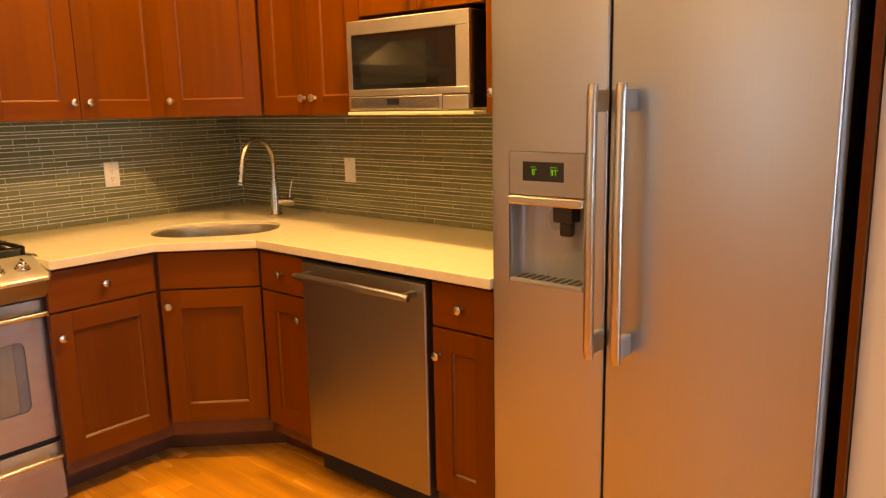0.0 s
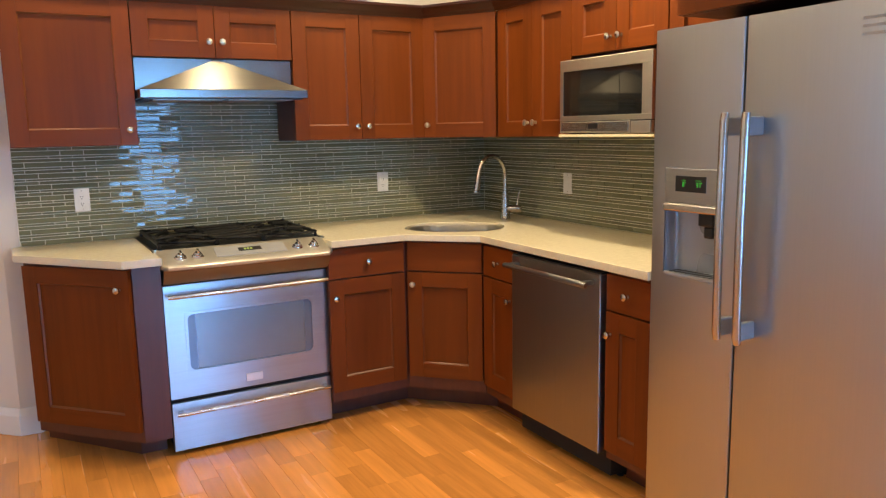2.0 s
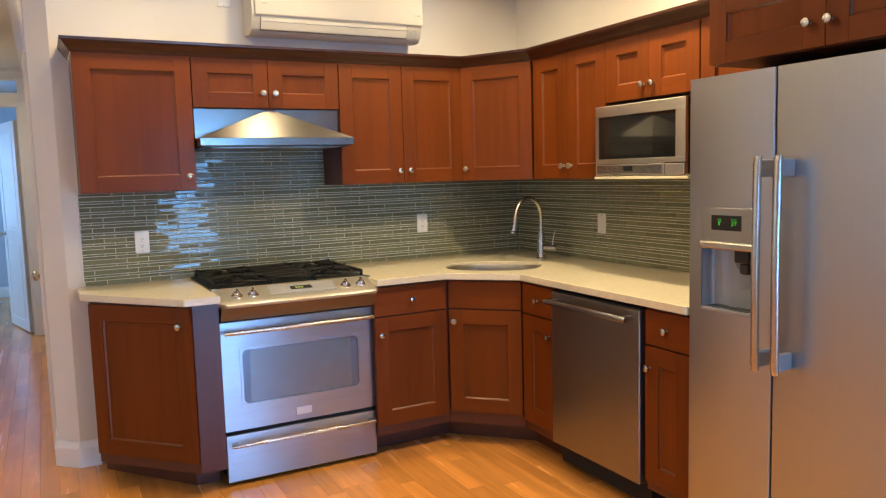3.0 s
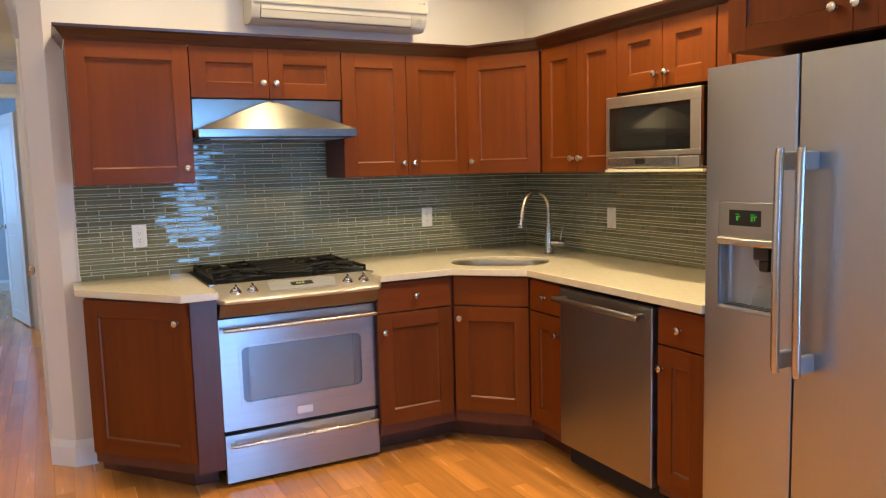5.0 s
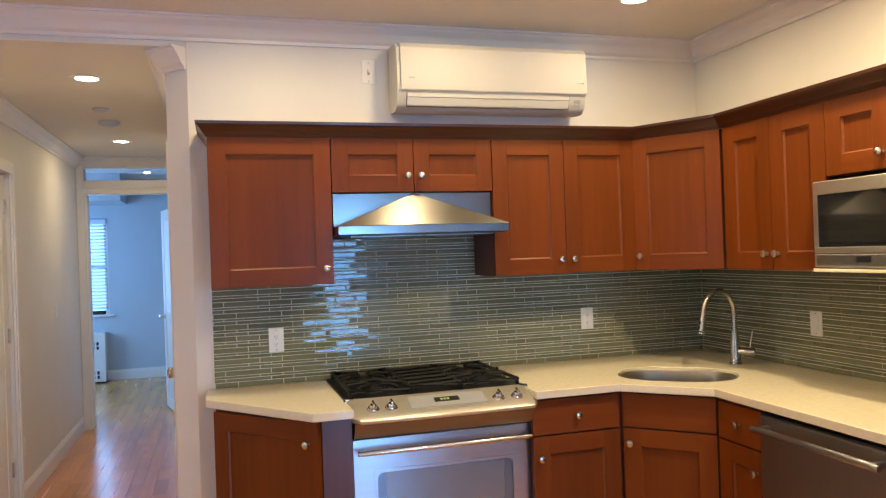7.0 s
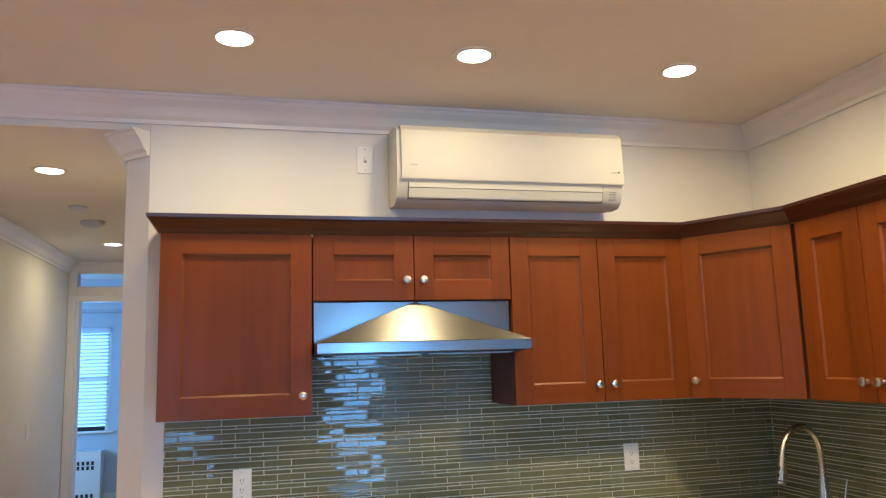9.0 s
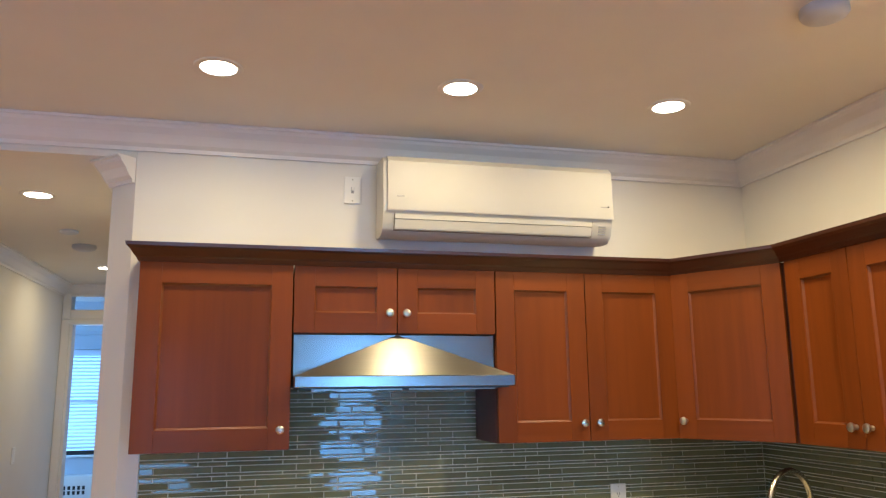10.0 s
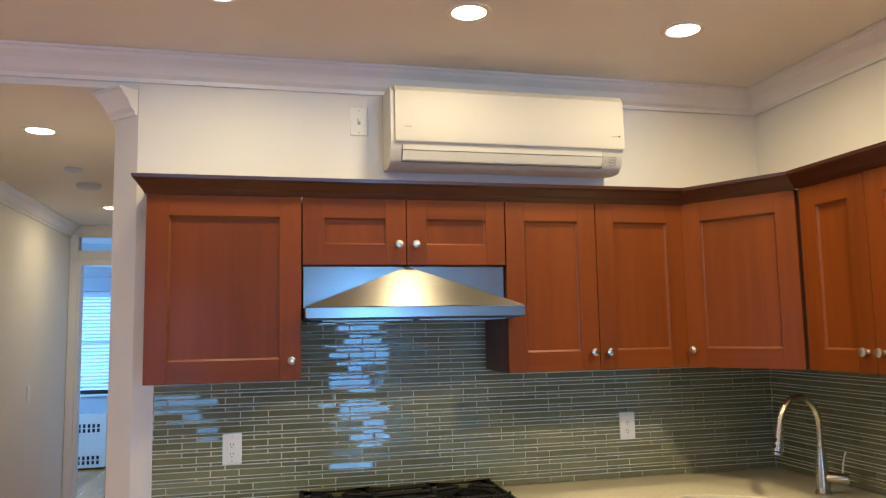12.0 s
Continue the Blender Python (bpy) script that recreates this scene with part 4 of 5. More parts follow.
tan = cn.nodes.new("ShaderNodeTangent")
tan.direction_type, tan.axis = "RADIAL", "X"
cn.links.new(tan.outputs[0], cn.nodes["Principled BSDF"].inputs["Tangent"])
cn.nodes["Principled BSDF"].inputs["Anisotropic"].default_value = 0.6
part("canopy", bm, CANOPY, hood, "brushed steel pyramid canopy")
bm = fresh()
box(bm, -2.066, -1.281, HF, -0.336, 1.609, 1.647, 0.002)
box(bm, -2.066, -1.32, -0.336, -0.012, 1.609, 1.647, 0)
part("rim", bm, HOOD_STEEL, hood, "polished front rim")
for x0, x1 in ((-2.0, -1.70), (-1.66, -1.36)):
    bm = fresh()
    for a, b, c, d in ((x0 - 0.008, x0, -0.40, -0.06), (x1, x1 + 0.008, -0.40, -0.06), (x0, x1, -0.40, -0.392), (x0, x1, -0.068, -0.06)):
        box(bm, a, b, c, d, 1.598, 1.6025)
    grease = part("filter", bm, DW_STEEL, hood, "slatted grease filter")
    for k in range(9):
        bm = fresh()
        box(bm, x0, x1, -0.388 + k * 0.036, -0.368 + k * 0.036, 1.598, 1.6025, 0.0015)
        part("slat", bm, DW_STEEL, grease)
# Flat black panel; the shade of the hood's recess is in its colour.
bm = fresh()
box(bm, -2.05, -1.30, -0.405, -0.02, 1.603, 1.6088)
part("underside", bm, BLACK, hood, "black panel painted as the shade under the hood")

# ---- microwave ----
MX, MY0, MY1, MZ0, MZ1 = -0.385, -1.292, -1.868, 1.411, 1.737
mw = thing("microwave", (-0.2, -1.59, MZ0), "stainless steel built-in microwave under a cabinet", "microwave")
bm = fresh()
box(bm, MX + 0.02, -0.014, MY1, MY0, MZ0 + 0.008, MZ1, 0.003)
part("body", bm, BLACK, mw, "black casing")
m = placed(MX, MY0, "east")
W = MY0 - MY1
bm = fresh()
G0, G1 = MZ0 + 0.079, MZ1 - 0.050      # lower and upper edge of the door glass
box(bm, 0, W, 0, 0.018, G1, MZ1, 0.003, m)
box(bm, 0, 0.020, 0, 0.018, G0, G1, 0.001, m)
box(bm, W - 0.056, W, 0, 0.018, G0, G1, 0.001, m)
box(bm, 0, W, 0, 0.018, MZ0 + 0.056, G0, 0.002, m)
door = part("door_frame", bm, MW_STEEL, mw, "brushed steel door frame")
bm = fresh()
box(bm, 0.018, W - 0.054, 0.004, 0.016, G0 - 0.002, G1 + 0.002, 0, m)
part("door_glass", bm, MW_GLASS, door, "glossy black door glass")
bm = fresh()
box(bm, 0.066, W - 0.190, 0.0025, 0.0045, G0 + 0.016, G1 - 0.034, 0, m)
part("window_mesh", bm, surface("dark_mesh", (0.020, 0.020, 0.018), 0.05, coat=0.2, coat_rough=0.02, vary=0.1, scale=300), door, "dark perforated viewing window")
bm = fresh()
box(bm, 0, W, 0, 0.018, MZ0 + 0.003, MZ0 + 0.0535, 0.002, m)
low = part("control_strip", bm, MW_STEEL, mw, "brushed steel control strip")
bm = fresh()
box(bm, 0.014, W - 0.128, -0.0035, 0.002, MZ0 + 0.010, MZ0 + 0.050, 0.0015, m)
part("key_panel", bm, NICKEL, low, "satin touch-key panel")
# Near-black inset paints the shaded outline of the release button.
bm = fresh()
box(bm, W - 0.118, W - 0.001, -0.0008, 0.002, MZ0 + 0.004, MZ0 + 0.0565, 0, m)
part("button_gap", bm, DARKGAP, low, "near-black plate painted as the shade round the release button")
bm = fresh()
box(bm, 0.200, 0.262, -0.0045, 0.004, MZ0 + 0.022, MZ0 + 0.045, 0.001, m)
part("display", bm, BLACK, low, "small dark display")
bm = fresh()
box(bm, W - 0.113, W - 0.003, -0.004, 0.004, MZ0 + 0.004, MZ0 + 0.051, 0.002, m)
part("open_button", bm, MW_STEEL, low, "wide door-release button")
bm = fresh()
box(bm, -0.393, -0.014, MY1 - 0.022, MY0, MZ0 - 0.014, MZ0 - 0.002, 0.002)
part("shelf", bm, surface("cream_shelf", (0.72, 0.68, 0.50), 0.4, vary=0.03), mw, "thin cream shelf under the microwave")

# ---- dishwasher ----
dw = thing("dishwasher", (-0.3, -1.579, 0), "dark stainless steel dishwasher with a bar handle", "dishwasher")
bm = fresh()
box(bm, -0.585, -0.03, -1.888, -1.270, 0.03, 0.888, 0.002)
part("body", bm, DARKGAP, dw, "dark tub casing")
bm = fresh()
box(bm, -0.645, -0.588, -1.877, -1.273, 0.135, 0.872, 0.005)
door = part("door", bm, DW_STEEL, dw, "brushed dark steel door")
bm = fresh()
box(bm, -0.640, -0.588, -1.876, -1.274, 0.8725, 0.8785, 0.001)
part("top_strip", bm, BLACK, door, "black hidden control strip")
bm = fresh()
tube(bm, [(-0.70, -1.296, 0.832), (-0.702, -1.324, 0.834), (-0.702, -1.824, 0.834), (-0.70, -1.856, 0.832)], [0.011, 0.0125, 0.0125, 0.011], 12)
part("handle", bm, STEEL_H, door, "steel bar handle", True)
for y in (-1.324, -1.829):
    bm = fresh()
    box(bm, -0.70, -0.644, y - 0.012, y + 0.012, 0.824, 0.844, 0.004)
    part("handle_mount", bm, STEEL_H, door)
bm = fresh()
box(bm, -0.50, -0.49, -1.886, -1.272, 0.012, 0.12, 0.002)
part("toe_plate", bm, DARKGAP, dw, "black recessed toe plate")
bm = fresh()
for y in (-1.304, -1.854):
    lathe(bm, [(0.016, 0.001), (0.016, 0.008), (0.009, 0.01), (0.009, 0.032)], pose(-0.5, y, 0))
part("levelling_feet", bm, BLACK, dw)

# ---- refrigerator ----
FX, FY0, FYS, FY1, FT = -0.655, -2.152, -2.517, -3.046, 1.757
fr = thing("refrigerator", (-0.3, -2.6, 0), "side-by-side stainless steel refrigerator with ice dispenser", "refrigerator")
bm = fresh()
box(bm, -0.575, -0.03, FY1 + 0.004, FY0 - 0.004, 0.02, 1.74, 0.004)
part("body", bm, surface("dark_grey_casing", (0.05, 0.05, 0.052), 0.45, vary=0.05), fr, "dark grey painted cabinet sides")
DZ0, DZ1, DY0, DY1 = 0.93, 1.302, -2.212, -2.452


def door_block(bm, y0, y1, z0, z1, r0=True, r1=True):
    """Door stretch with rounded front verticals where asked."""
    r = 0.007
    pts = [(-0.58, y0), (-0.58, y1)]
    if r1:
        pts += [(FX + r - r * math.sin(radians(a)), y1 + r - r * math.cos(radians(a))) for a in range(0, 91, 18)]
    else:
        pts += [(FX, y1)]
    if r0:
        pts += [(FX + r - r * math.cos(radians(a)), y0 - r + r * math.sin(radians(a))) for a in range(0, 91, 18)]
    else:
        pts += [(FX, y0)]
    prism(bm, pts, z0, z1)


bm = fresh()
door_block(bm, FY0, FYS + 0.003, DZ1, FT)
door_block(bm, FY0, FYS + 0.003, 0.075, DZ0)
door_block(bm, FY0, DY0, DZ0, DZ1, True, False)
door_block(bm, DY1, FYS + 0.003, DZ0, DZ1, False, True)
left = part("freezer_door", bm, STEEL_V, fr, "brushed steel freezer door with dispenser", True)
bm = fresh()
door_block(bm, FYS - 0.003, FY1, 0.075, FT)
right = part("fridge_door", bm, STEEL_V, fr, "tall brushed steel fridge door", True)
bm = fresh()
box(bm, FX + 0.009, -0.581, FY1 - 0.002, FY1 - 0.0002, 0.078, FT - 0.003, 0.0005)
part("door_side", bm, DETECTOR, right, "grey painted door edge")
bm = fresh()
box(bm, -0.61, -0.56, FY1 + 0.01, FY0 - 0.01, 0.012, 0.07, 0.003)
part("kick_grille", bm, BLACK, fr, "dark kick grille")
# dispenser
m = placed(FX, DY0, "east")
W = DY0 - DY1
bm = fresh()
box(bm, 0.001, W - 0.001, -0.002, 0.02, 1.182, DZ1 - 0.001, 0.003, m)
disp = part("dispenser_panel", bm, STEEL_H, left, "steel dispenser control panel")
bm = fresh()
box(bm, 0.048, 0.178, -0.0035, 0.002, 1.222, 1.275, 0.001, m)
part("dispenser_display", bm, BLACK, left, "black display with green digits")


def digits(bm, text, u, v, h, m, w=-0.0042):
    """Seven-segment figures."""
    segs = {"0": "abcdef", "3": "abcdg", "7": "abc"}
    wd, t = h * 0.46, h * 0.11
    boxes = {"a": (0, wd, h - t, h), "g": (0, wd, h / 2 - t / 2, h / 2 + t / 2), "d": (0, wd, 0, t), "f": (0, t, h / 2, h), "b": (wd - t, wd, h / 2, h), "e": (0, t, 0, h / 2), "c": (wd - t, wd, 0, h / 2)}
    for ch in text:
        for s in segs[ch]:
            a, b, c, d = boxes[s]
            box(bm, u + a, u + b, w, w + 0.0006, v + c, v + d, 0, m)
        u += h * 0.68


bm = fresh()
digits(bm, "0", 0.080, 1.240, 0.0145, m)
box(bm, 0.076, 0.092, -0.0042, -0.0036, 1.2600, 1.2612, 0, m)
box(bm, 0.090, 0.093, -0.0042, -0.0036, 1.2525, 1.2555, 0, m)
part("display_digits", bm, GREEN, left, "green figure 0")
bm = fresh()
digits(bm, "37", 0.138, 1.240, 0.0145, m)
box(bm, 0.136, 0.158, -0.0042, -0.0036, 1.2600, 1.2612, 0, m)
box(bm, 0.158, 0.161, -0.0042, -0.0036, 1.2525, 1.2555, 0, m)
part("display_digits", bm, GREEN, left, "green figures 37")
bm = fresh()
for k in range(4):
    box(bm, 0.075 + k * 0.025, 0.09 + k * 0.025, -0.0026, -0.0015, 1.203, 1.2055, 0, m)
part("dispenser_legends", bm, PRINT, left, "small printed key legends")
bm = fresh()
box(bm, 0.0, W, -0.012, 0.012, 1.155, 1.181, 0.005, m)
part("dispenser_lip", bm, NICKEL, left, "bright steel band over the recess")
bm = fresh()
for k in range(13):
    a0, a1 = math.pi * k / 13, math.pi * (k + 1) / 13
    q = []
    for a in (a0, a1):
        q.append((W / 2 - (W / 2 - 0.002) * math.cos(a), 0.004 + 0.075 * max(0.0, math.sin(a)) ** 0.6))
    vs = [bm.verts.new(m @ Vector((q[i][0], q[i][1], z))) for i, z in ((0, DZ0 + 0.002), (1, DZ0 + 0.002), (1, 1.158), (0, 1.158))]
    bm.faces.new(vs)
bmesh.ops.remove_doubles(bm, verts=bm.verts, dist=0.0001)
bmesh.ops.solidify(bm, geom=bm.faces[:], thickness=-0.002)
part("dispenser_recess", bm, surface("recess_plastic", (0.34, 0.38, 0.43), 0.28, 0.4, vary=0.05), left, "grey curved dispenser recess", True)
bm = fresh()
box(bm, 0.003, W - 0.003, -0.004, 0.078, DZ0 + 0.001, DZ0 + 0.014, 0.003, m)
part("drip_tray", bm, GREY, left, "grey drip tray with a bright edge")
bm = fresh()
for k in range(9):
    box(bm, 0.02 + k * 0.024, 0.03 + k * 0.024, 0.006, 0.06, DZ0 + 0.0145, DZ0 + 0.016, 0, m)
part("drip_grille", bm, BLACK, left, "dark drip grille")
bm = fresh()
box(bm, W * 0.56, W * 0.82, 0.012, 0.06, 1.11, 1.156, 0.006, m)
box(bm, W * 0.62, W * 0.78, 0.022, 0.05, 1.07, 1.112, 0.008, m)
part("dispenser_chute", bm, BLACK, left, "dark ice chute and paddle")
for y, owner in ((-2.508, left), (-2.584, right)):
    bm = fresh()
    hx = FX - 0.070
    tube(bm, [(hx + 0.004, y, 0.778), (hx, y, 0.80), (hx - 0.004, y, 1.125), (hx, y, 1.45), (hx + 0.004, y, 1.474)], [0.013, 0.0145, 0.0145, 0.0145, 0.013], 14, flat=0.85)
    part("handle", bm, NICKEL, owner, "long satin steel handle", True)
    for z in (0.815, 1.435):
        bm = fresh()
        box(bm, hx, FX + 0.001, y - 0.011, y + 0.011, z - 0.028, z + 0.028, 0.006)
        part("handle_mount", bm, GREY, owner, "grey handle mount")
bm = fresh()
box(bm, FX - 0.001, FX + 0.002, FY1 + 0.05, FY1 + 0.17, 1.66, 1.668)
box(bm, FX - 0.001, FX + 0.002, FY1 + 0.05, FY1 + 0.17, 1.68, 1.688)
box(bm, FX - 0.001, FX + 0.002, FY1 + 0.05, FY1 + 0.17, 1.70, 1.708)
part("badge", bm, CHROME, right, "small bright maker mark")

# ---- air conditioner ----
ac = thing("air_conditioner", (-1.22, 0, 2.19), "ivory wall-mounted split air conditioner", "air conditioner")
AX0, AX1 = -1.728, -0.748
bm = fresh()
prof = [(-0.003, 2.212), (-0.003, 2.520), (-0.05, 2.526), (-0.165, 2.516), (-0.190, 2.494), (-0.196, 2.300), (-0.188, 2.284), (-0.168, 2.226), (-0.135, 2.202), (-0.075, 2.202)]
along_x(bm, prof, AX0, AX1)
bmesh.ops.bevel(bm, geom=[e for e in bm.edges if e.is_boundary or e.calc_face_angle(0) > 0.9], offset=0.010, segments=3, affect="EDGES")
part("casing", bm, AC_WHITE, ac, "", True)
bm = fresh()
along_x(bm, [(-0.192, 2.297), (-0.192, 2.486), (-0.168, 2.512), (-0.166, 2.518), (-0.180, 2.518), (-0.203, 2.494), (-0.207, 2.300), (-0.202, 2.292)], AX0 + 0.016, AX1 - 0.001)
bmesh.ops.bevel(bm, geom=[e for e in bm.edges if e.calc_face_angle(0) > 1.2], offset=0.003, segments=2, affect="EDGES")
part("front_panel", bm, AC_WHITE, ac, "smooth hinged front panel", True)
LX0, LX1 = AX0 + 0.048, -0.842
bm = fresh()
along_x(bm, [(-0.180, 2.280), (-0.194, 2.279), (-0.1895, 2.262), (-0.176, 2.262)], LX0, LX1)
part("louvre", bm, AC_WHITE, ac, "narrow upper air louvre")
bm = fresh()
along_x(bm, [(-0.172, 2.2595), (-0.1885, 2.2585), (-0.1735, 2.2245), (-0.160, 2.2265)], LX0, LX1)
part("louvre", bm, AC_WHITE, ac, "closed lower air louvre")
# Solid brown strips carry the shade of the louvre's gaps in their colour.
SEAM = surface("painted_gap_shade", (0.16, 0.13, 0.10), 0.7, vary=0.05)
bm = fresh()
along_x(bm, [(-0.150, 2.2215), (-0.1715, 2.2215), (-0.1708, 2.2185), (-0.150, 2.2185)], LX0, LX1)
for x in (LX0 - 0.003, LX1 + 0.0005):
    along_x(bm, [(-0.150, 2.2185), (-0.1715, 2.2185), (-0.1925, 2.283), (-0.150, 2.283)], x, x + 0.0025)
part("louvre_gap", bm, SEAM, ac, "thin brown strips painted as the shade round the louvre")
for k in range(4):
    bm = fresh()
    z = 2.232 + k * 0.010
    y = -0.168 - (z - 2.226) / 0.058 * 0.020
    box(bm, -0.808, -0.776, y - 0.0035, y + 0.004, z, z + 0.005)
    part("indicator", bm, GREY, ac, "small grey indicator light")
bm = fresh()
box(bm, AX0 + 0.052, AX0 + 0.082, -0.2078, -0.206, 2.346, 2.352)
part("badge", bm, PRINT, ac, "small grey maker mark")
bm = fresh()
box(bm, -0.806, -0.776, -0.2078, -0.206, 2.342, 2.346)
part("badge", bm, PRINT, ac, "small grey model mark")
bm = fresh()
tube(bm, [(-0.771, -0.2065, 2.345), (-0.771, -0.2082, 2.345)], 0.004, 8)
part("indicator_dot", bm, BLACK, ac, "tiny dark dot")


# ---- wall plates ----
def plate(x, z, label, name, m, kind):
    p = thing(name, m.translation, label, "outlet" if kind == "outlet" else "switch", "wall plates")
    bm = fresh()
    box(bm, 0, 0.07, -0.006, 0, -0.114, 0, 0.002, m)
    part("cover", bm, PLASTIC, p)
    if kind == "outlet":
        bm = fresh()
        box(bm, 0.0185, 0.0515, -0.0075, -0.005, -0.090, -0.024, 0.001, m)
        face = part("receptacle", bm, PLASTIC, p)
        for v in (-0.036, -0.070):
            for u, w in ((0.029, 0.0022), (0.039, 0.0022)):
                bm = fresh()
                box(bm, u - w / 2, u + w / 2, -0.0079, -0.007, v - 0.009, v, 0, m)
                part("slot", bm, BLACK, face)
            bm = fresh()
            lathe(bm, [(0.0024, 0), (0.0024, 0.0009)], m @ pose(0.034, -0.007, v - 0.015, 90), 10)
            part("slot", bm, BLACK, face)
    elif kind == "toggle":
        bm = fresh()
        box(bm, 0.029, 0.041, -0.0066, -0.005, -0.070, -0.044, 0, m)
        part("slot", bm, GREY, p, "grey toggle slot")
        bm = fresh()
        box(bm, 0.0305, 0.0395, -0.015, -0.005, -0.060, -0.046, 0.002, m)
        part("toggle", bm, PLASTIC, p)
    else:
        bm = fresh()
        box(bm, 0.0185, 0.0515, -0.0085, -0.005, -0.090, -0.024, 0.002, m)
        part("rocker", bm, PLASTIC, p)
    for v in (-0.012, -0.102):
        bm = fresh()
        lathe(bm, [(0.0028, 0), (0.0024, 0.001)], m @ pose(0.035, -0.006, v, 90), 8)
        part("screw", bm, NICKEL, p)


plate(0, 0, "white duplex outlet on the tiled wall", "outlet", pose(-2.348, -0.0135, 1.192), "outlet")
plate(0, 0, "white duplex outlet on the tiled wall beside the sink", "outlet", pose(-0.732, -0.0135, 1.200), "outlet")
plate(0, 0, "white rocker switch on the tiled wall", "wall_switch", pose(EAST - 0.0105, -0.818, 1.197, 0, 0, -90), "switch")
plate(0, 0, "white rocker switch on the tiled wall by the refrigerator", "wall_switch", pose(EAST - 0.0105, -1.945, 1.195, 0, 0, -90), "switch")
plate(0, 0, "white isolator switch high beside the air conditioner", "wall_switch", pose(-1.862, -0.0005, 2.472), "toggle")
plate(0, 0, "white light switch on the hallway wall", "wall_switch", pose(HALL_L + 0.0005, 2.85, 1.23, 0, 0, 90), "switch")
plate(0, 0, "white duplex outlet low on the hallway wall", "outlet", pose(HALL_L + 0.0005, 1.72, 0.42, 0, 0, 90), "outlet")


# ---- downlights and detectors ----
def downlight(x, y, z):
    d = thing("downlight", (x, y, z), "round white recessed downlight, switched on; unseen room ones are added", "ceiling light", "downlights")
    bm = fresh()
    ring = [(0.058, 0.0), (0.080, 0.0), (0.080, -0.002), (0.077, -0.004), (0.062, -0.005), (0.058, -0.003)]
    loops = [[bm.verts.new((x + r * math.cos(2 * math.pi * k / 32), y + r * math.sin(2 * math.pi * k / 32), z + h)) for k in range(32)] for r, h in ring]
    for a, b in zip(loops, loops[1:] + loops[:1]):
        for k in range(32):
            bm.faces.new((a[k], a[(k + 1) % 32], b[(k + 1) % 32], b[k]))
    part("trim_ring", bm, CEILING, d, "", True)
    bm = fresh()
    lathe(bm, [(0.058, -0.0035), (0.058, -0.0005)], pose(x, y, z), 32)
    part("lens", bm, LENS, d, "glowing warm lens")


# The added, unseen room lamps get the same fitting.
for x, y in KITCHEN_LAMPS + ADDED_LAMPS:
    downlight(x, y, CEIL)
for x, y in HALL_LAMPS:
    downlight(x, y, HALL_CEIL)


def detector(x, y, z, r, h, label):
    bm = fresh()
    lathe(bm, [(r, 0), (r, -h * 0.5), (r * 0.9, -h * 0.75), (r * 0.55, -h), (r * 0.2, -h)], pose(x, y, z - 0.0005), 28)
    solid("smoke_detector", bm, DETECTOR, label, "smoke detector", "", "detectors", True)


detector(-0.688, -1.41, CEIL, 0.065, 0.035, "round white smoke detector on the kitchen ceiling")
detector(-3.246, 1.534, HALL_CEIL, 0.05, 0.02, "flat round white cover on the hallway ceiling")
detector(-3.258, 1.996, HALL_CEIL, 0.07, 0.035, "round white smoke detector on the hallway ceiling")

# ---- backsplash: grout bed, then strips of glass tile in mixed lengths ----
slab("wall_backing_north", -2.597, EAST - 0.010, -0.008, -0.0005, CT, 1.62, GROUT, "pale grout bed behind green glass tiles", "backsplash")
slab("wall_backing_east", EAST - 0.008, EAST - 0.0005, -2.15, -0.0005, CT, 1.62, GROUT, "pale grout bed behind green glass tiles", "backsplash")
bm = fresh()
box(bm, -2.602, -2.597, -0.013, -0.0005, CT + 0.001, 1.396, 0.001)
solid("trim_tile_edge", bm, PLASTIC, "thin white metal edge strip of the tiling", "trim")
trng = random.Random(11)
HEIGHTS = (0.0215, 0.0135, 0.0085)      # tall, middle and thin courses in turn
SHORT, LONG = 0.099, 0.202
tile_mesh = {}


def tile_data(length, height):
    key = (round(length, 4), height)
    if key not in tile_mesh:
        bm = fresh()
        t, c = 0.0042, 0.0011
        height -= 0.0009
        lo = [bm.verts.new((sx * length / 2, 0.0015, sz * height / 2)) for sx, sz in ((-1, -1), (1, -1), (1, 1), (-1, 1))]
        mid = [bm.verts.new((sx * length / 2, -t + c, sz * height / 2)) for sx, sz in ((-1, -1), (1, -1), (1, 1), (-1, 1))]
        hi = [bm.verts.new((sx * (length / 2 - c), -t, sz * (height / 2 - c))) for sx, sz in ((-1, -1), (1, -1), (1, 1), (-1, 1))]
        for a, b in ((lo, mid), (mid, hi)):
            for k in range(4):
                bm.faces.new((a[k], a[(k + 1) % 4], b[(k + 1) % 4], b[k]))
        bm.faces.new(hi)
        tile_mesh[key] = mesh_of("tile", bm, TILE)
    return tile_mesh[key]


def tile_rows(u_end, z0, z1):
    """Rows of strips from u = 0: (centre u, centre z, length, height)."""
    out, z, k = [], z0 + 0.001, 0
    while z < z1:
        h = HEIGHTS[k % 3]
        u = -0.305 + ((k * 5 + k // 3 * 2) % 6) * 0.0508
        k += 1
        step = 0
        while u < u_end:
            length = LONG if step % 2 else SHORT
            step += 1
            a, b = max(u, 0.001), min(u + length, u_end - 0.001)
            if b - a > 0.012:
                out.append(((a + b) / 2, z + h / 2, round(b - a, 3), h))
            u += length + 0.0042
        z += h + 0.0032
    return out


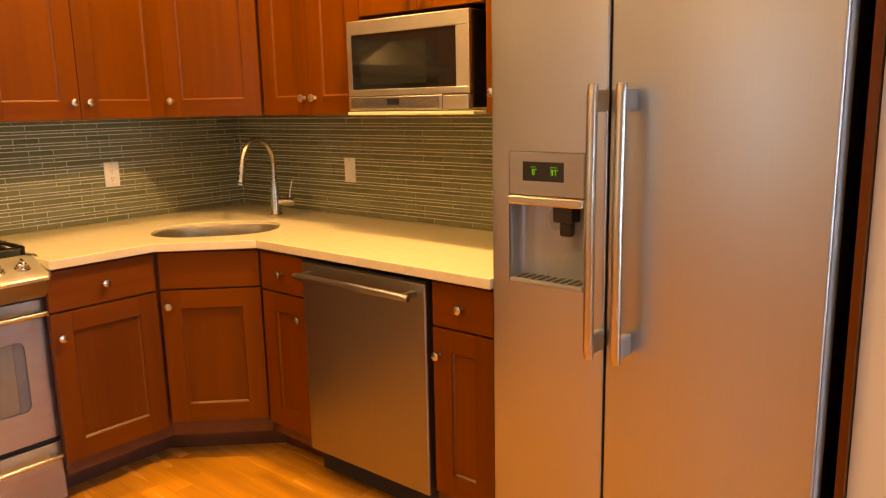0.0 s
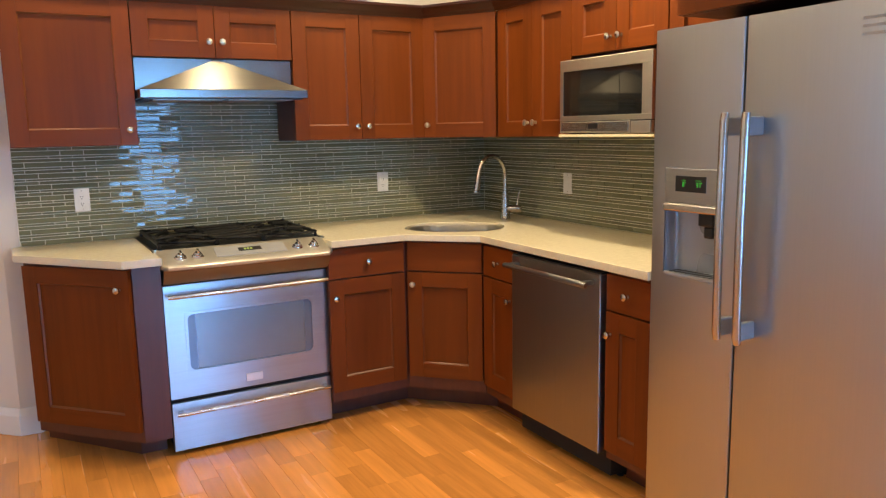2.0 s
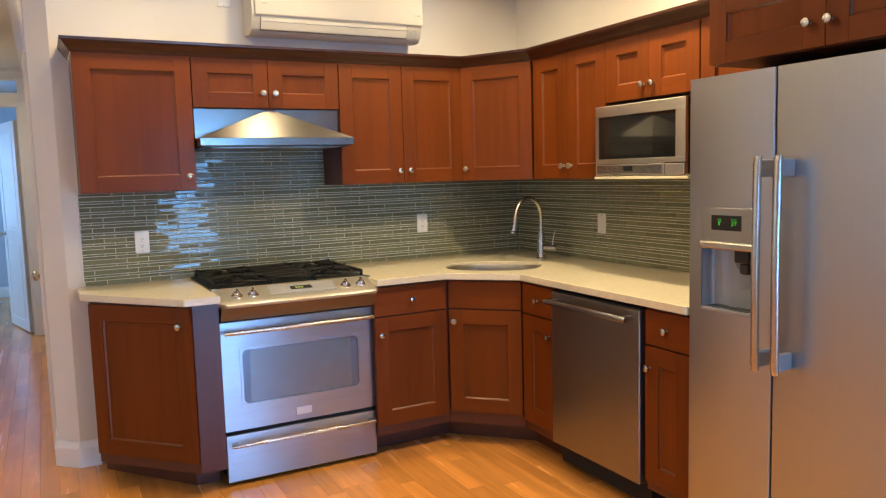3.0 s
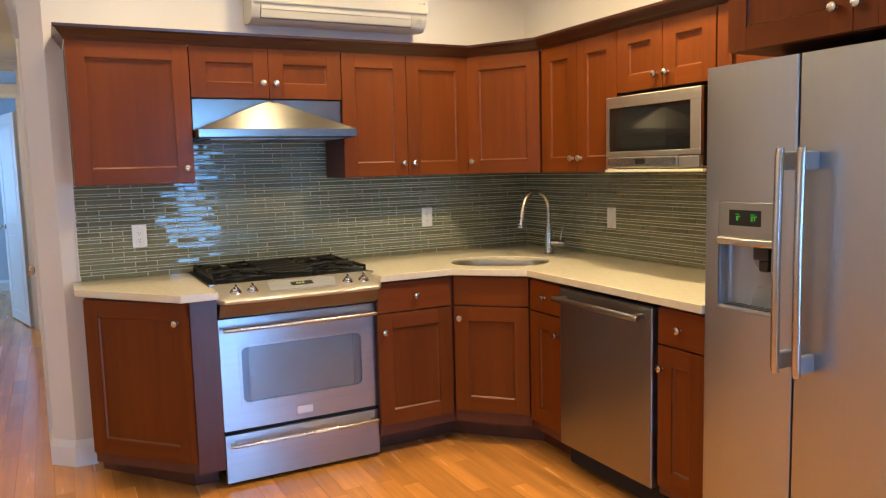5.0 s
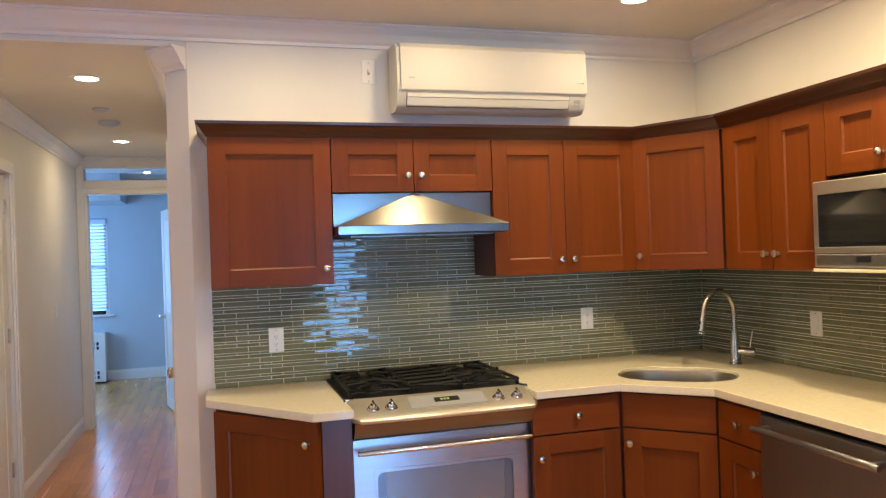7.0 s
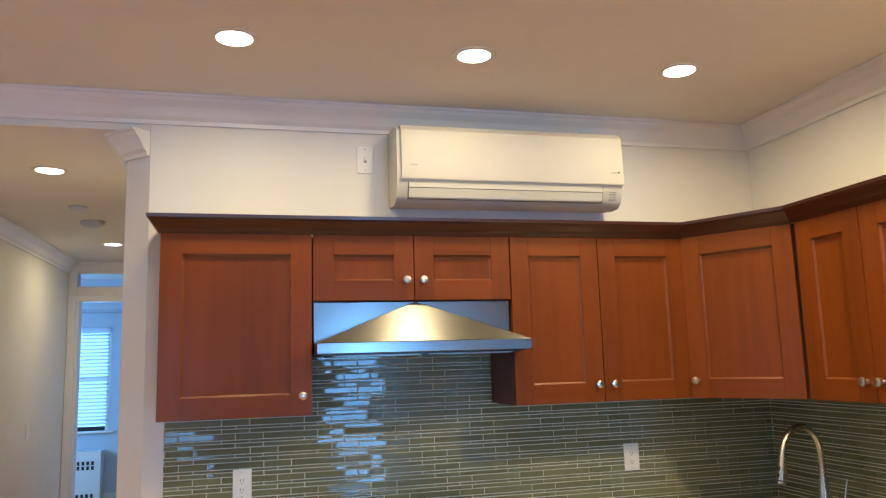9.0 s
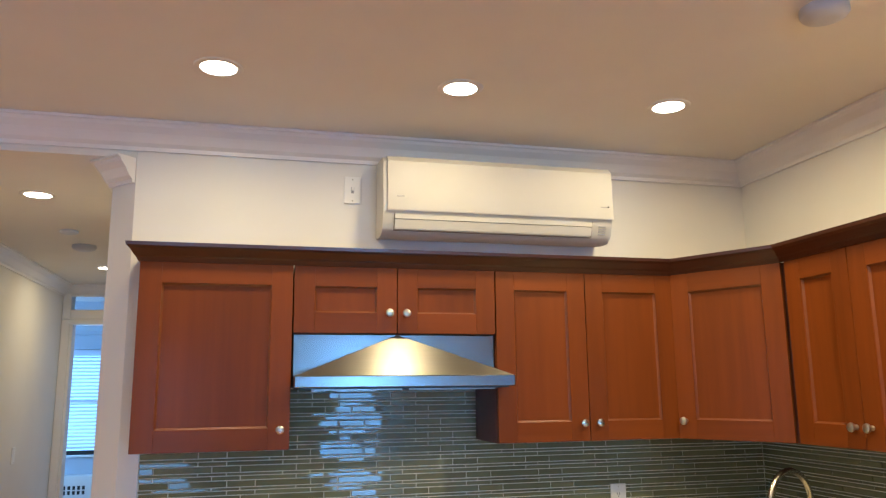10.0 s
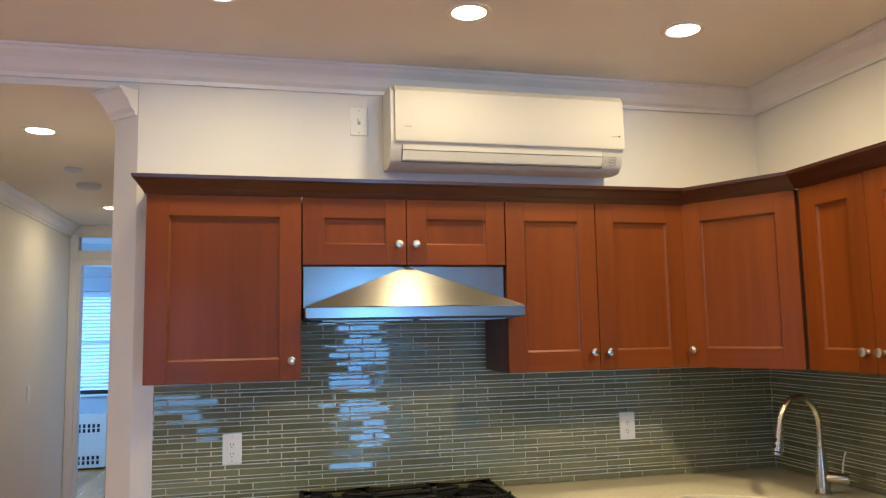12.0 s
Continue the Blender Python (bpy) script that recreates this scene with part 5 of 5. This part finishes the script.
def lay(parent, tiles, base, keep):
    """The strips that keep() picks are single parts; the others are joined."""
    rest = []
    count = 0
    for u, z, length, h in tiles:
        yaw = max(-0.10 / length, min(0.10 / length, trng.gauss(0, 0.9)))
        m = base @ pose(u, -0.0082, z, trng.gauss(0, 1.1), 0, yaw)
        if keep(u, z) and count < 300:
            count += 1
            o = new("tile", tile_data(length, h))
            o.parent = parent
            o.matrix_basis = m
        else:
            rest.append((m, tile_data(length, h)))
    verts, faces = [], []
    for m, me in rest:
        n = len(verts)
        verts += [tuple(m @ v.co) for v in me.vertices]
        faces += [tuple(n + i for i in p.vertices) for p in me.polygons]
    me = bpy.data.meshes.new("tile_field")
    me.from_pydata(verts, [], faces)
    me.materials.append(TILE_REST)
    o = new("tile_field", me)
    o.parent = parent
    tagged(o, kind="stuff")


splash_n = thing("backsplash_north", (0, 0, 0), "olive green glass strip tiles in mixed lengths", "backsplash", "", "structure")
splash_e = thing("backsplash_east", (0, 0, 0), "olive green glass strip tiles in mixed lengths", "backsplash", "", "structure")
north = [t for t in tile_rows(2.584 + EAST, CT, 1.60) if t[1] < 1.40 or (t[0] + t[2] / 2 > 0.53 and t[0] - t[2] / 2 < 1.275)]
lay(splash_n, north, pose(-2.596, 0, 0), lambda u, z: 0.0 < u < 2.0)
lay(splash_e, tile_rows(2.13, CT, 1.40), pose(EAST, -0.012, 0, 0, 0, -90), lambda u, z: u < 2.0)

# ---- floor planks, running towards the hall ----
prng = random.Random(5)
planks = thing("floor_planks", (0, 0, 0), "honey oak strip floor with varied boards", "floor", "", "structure")
PW = 0.083
plank_mesh = {}


def plank_data(length, width):
    key = (round(length, 2), round(width, 3))
    if key not in plank_mesh:
        bm = fresh()
        c, t = 0.0005, 0.006
        quad = ((-1, -1), (1, -1), (1, 1), (-1, 1))
        lo = [bm.verts.new((sx * width / 2, sy * length / 2, -t)) for sx, sy in quad]
        mid = [bm.verts.new((sx * width / 2, sy * length / 2, -c)) for sx, sy in quad]
        hi = [bm.verts.new((sx * (width / 2 - c), sy * (length / 2 - c), 0)) for sx, sy in quad]
        for a, b in ((lo, mid), (mid, hi)):
            for k in range(4):
                bm.faces.new((a[k], a[(k + 1) % 4], b[(k + 1) % 4], b[k]))
        bm.faces.new(hi)
        plank_mesh[key] = mesh_of("plank", bm, PLANK)
    return plank_mesh[key]


single, rest = 0, []
col = 0
x = -5.6
while x < -0.02:
    y = -7.0 - prng.random() * 0.6
    while y < 7.0:
        length = prng.choice((0.22, 0.3, 0.36, 0.45, 0.55, 0.68, 0.85))
        a, b = max(y, -7.0), min(y + length, 7.0)
        y += length
        cx = x + PW / 2
        if b - a < 0.05:
            continue
        inside = (-5.6 < cx < 0 and b < 0.2) or (HALL_L - 0.04 < cx < HALL_R + 0.04 and b > -0.5 and a < 4.0) or (b > 3.95)
        if not inside:
            continue
        m = pose(cx, (a + b) / 2, 0.0)
        near = -2.75 < cx < -0.55 and -2.6 < (a + b) / 2 < -0.5
        if near and single < 300:
            single += 1
            o = new("plank", plank_data(b - a - 0.0006, PW - 0.0006))
            o.parent = planks
            o.matrix_basis = m
        else:
            rest.append((m, plank_data(b - a - 0.0006, PW - 0.0006)))
    x += PW
verts, faces = [], []
for m, me in rest:
    n = len(verts)
    verts += [tuple(m @ v.co) for v in me.vertices]
    faces += [tuple(n + i for i in p.vertices) for p in me.polygons]
me = bpy.data.meshes.new("plank_field")
me.from_pydata(verts, [], faces)
me.materials.append(PLANK_REST)
o = new("plank_field", me)
o.parent = planks
tagged(o, kind="stuff")
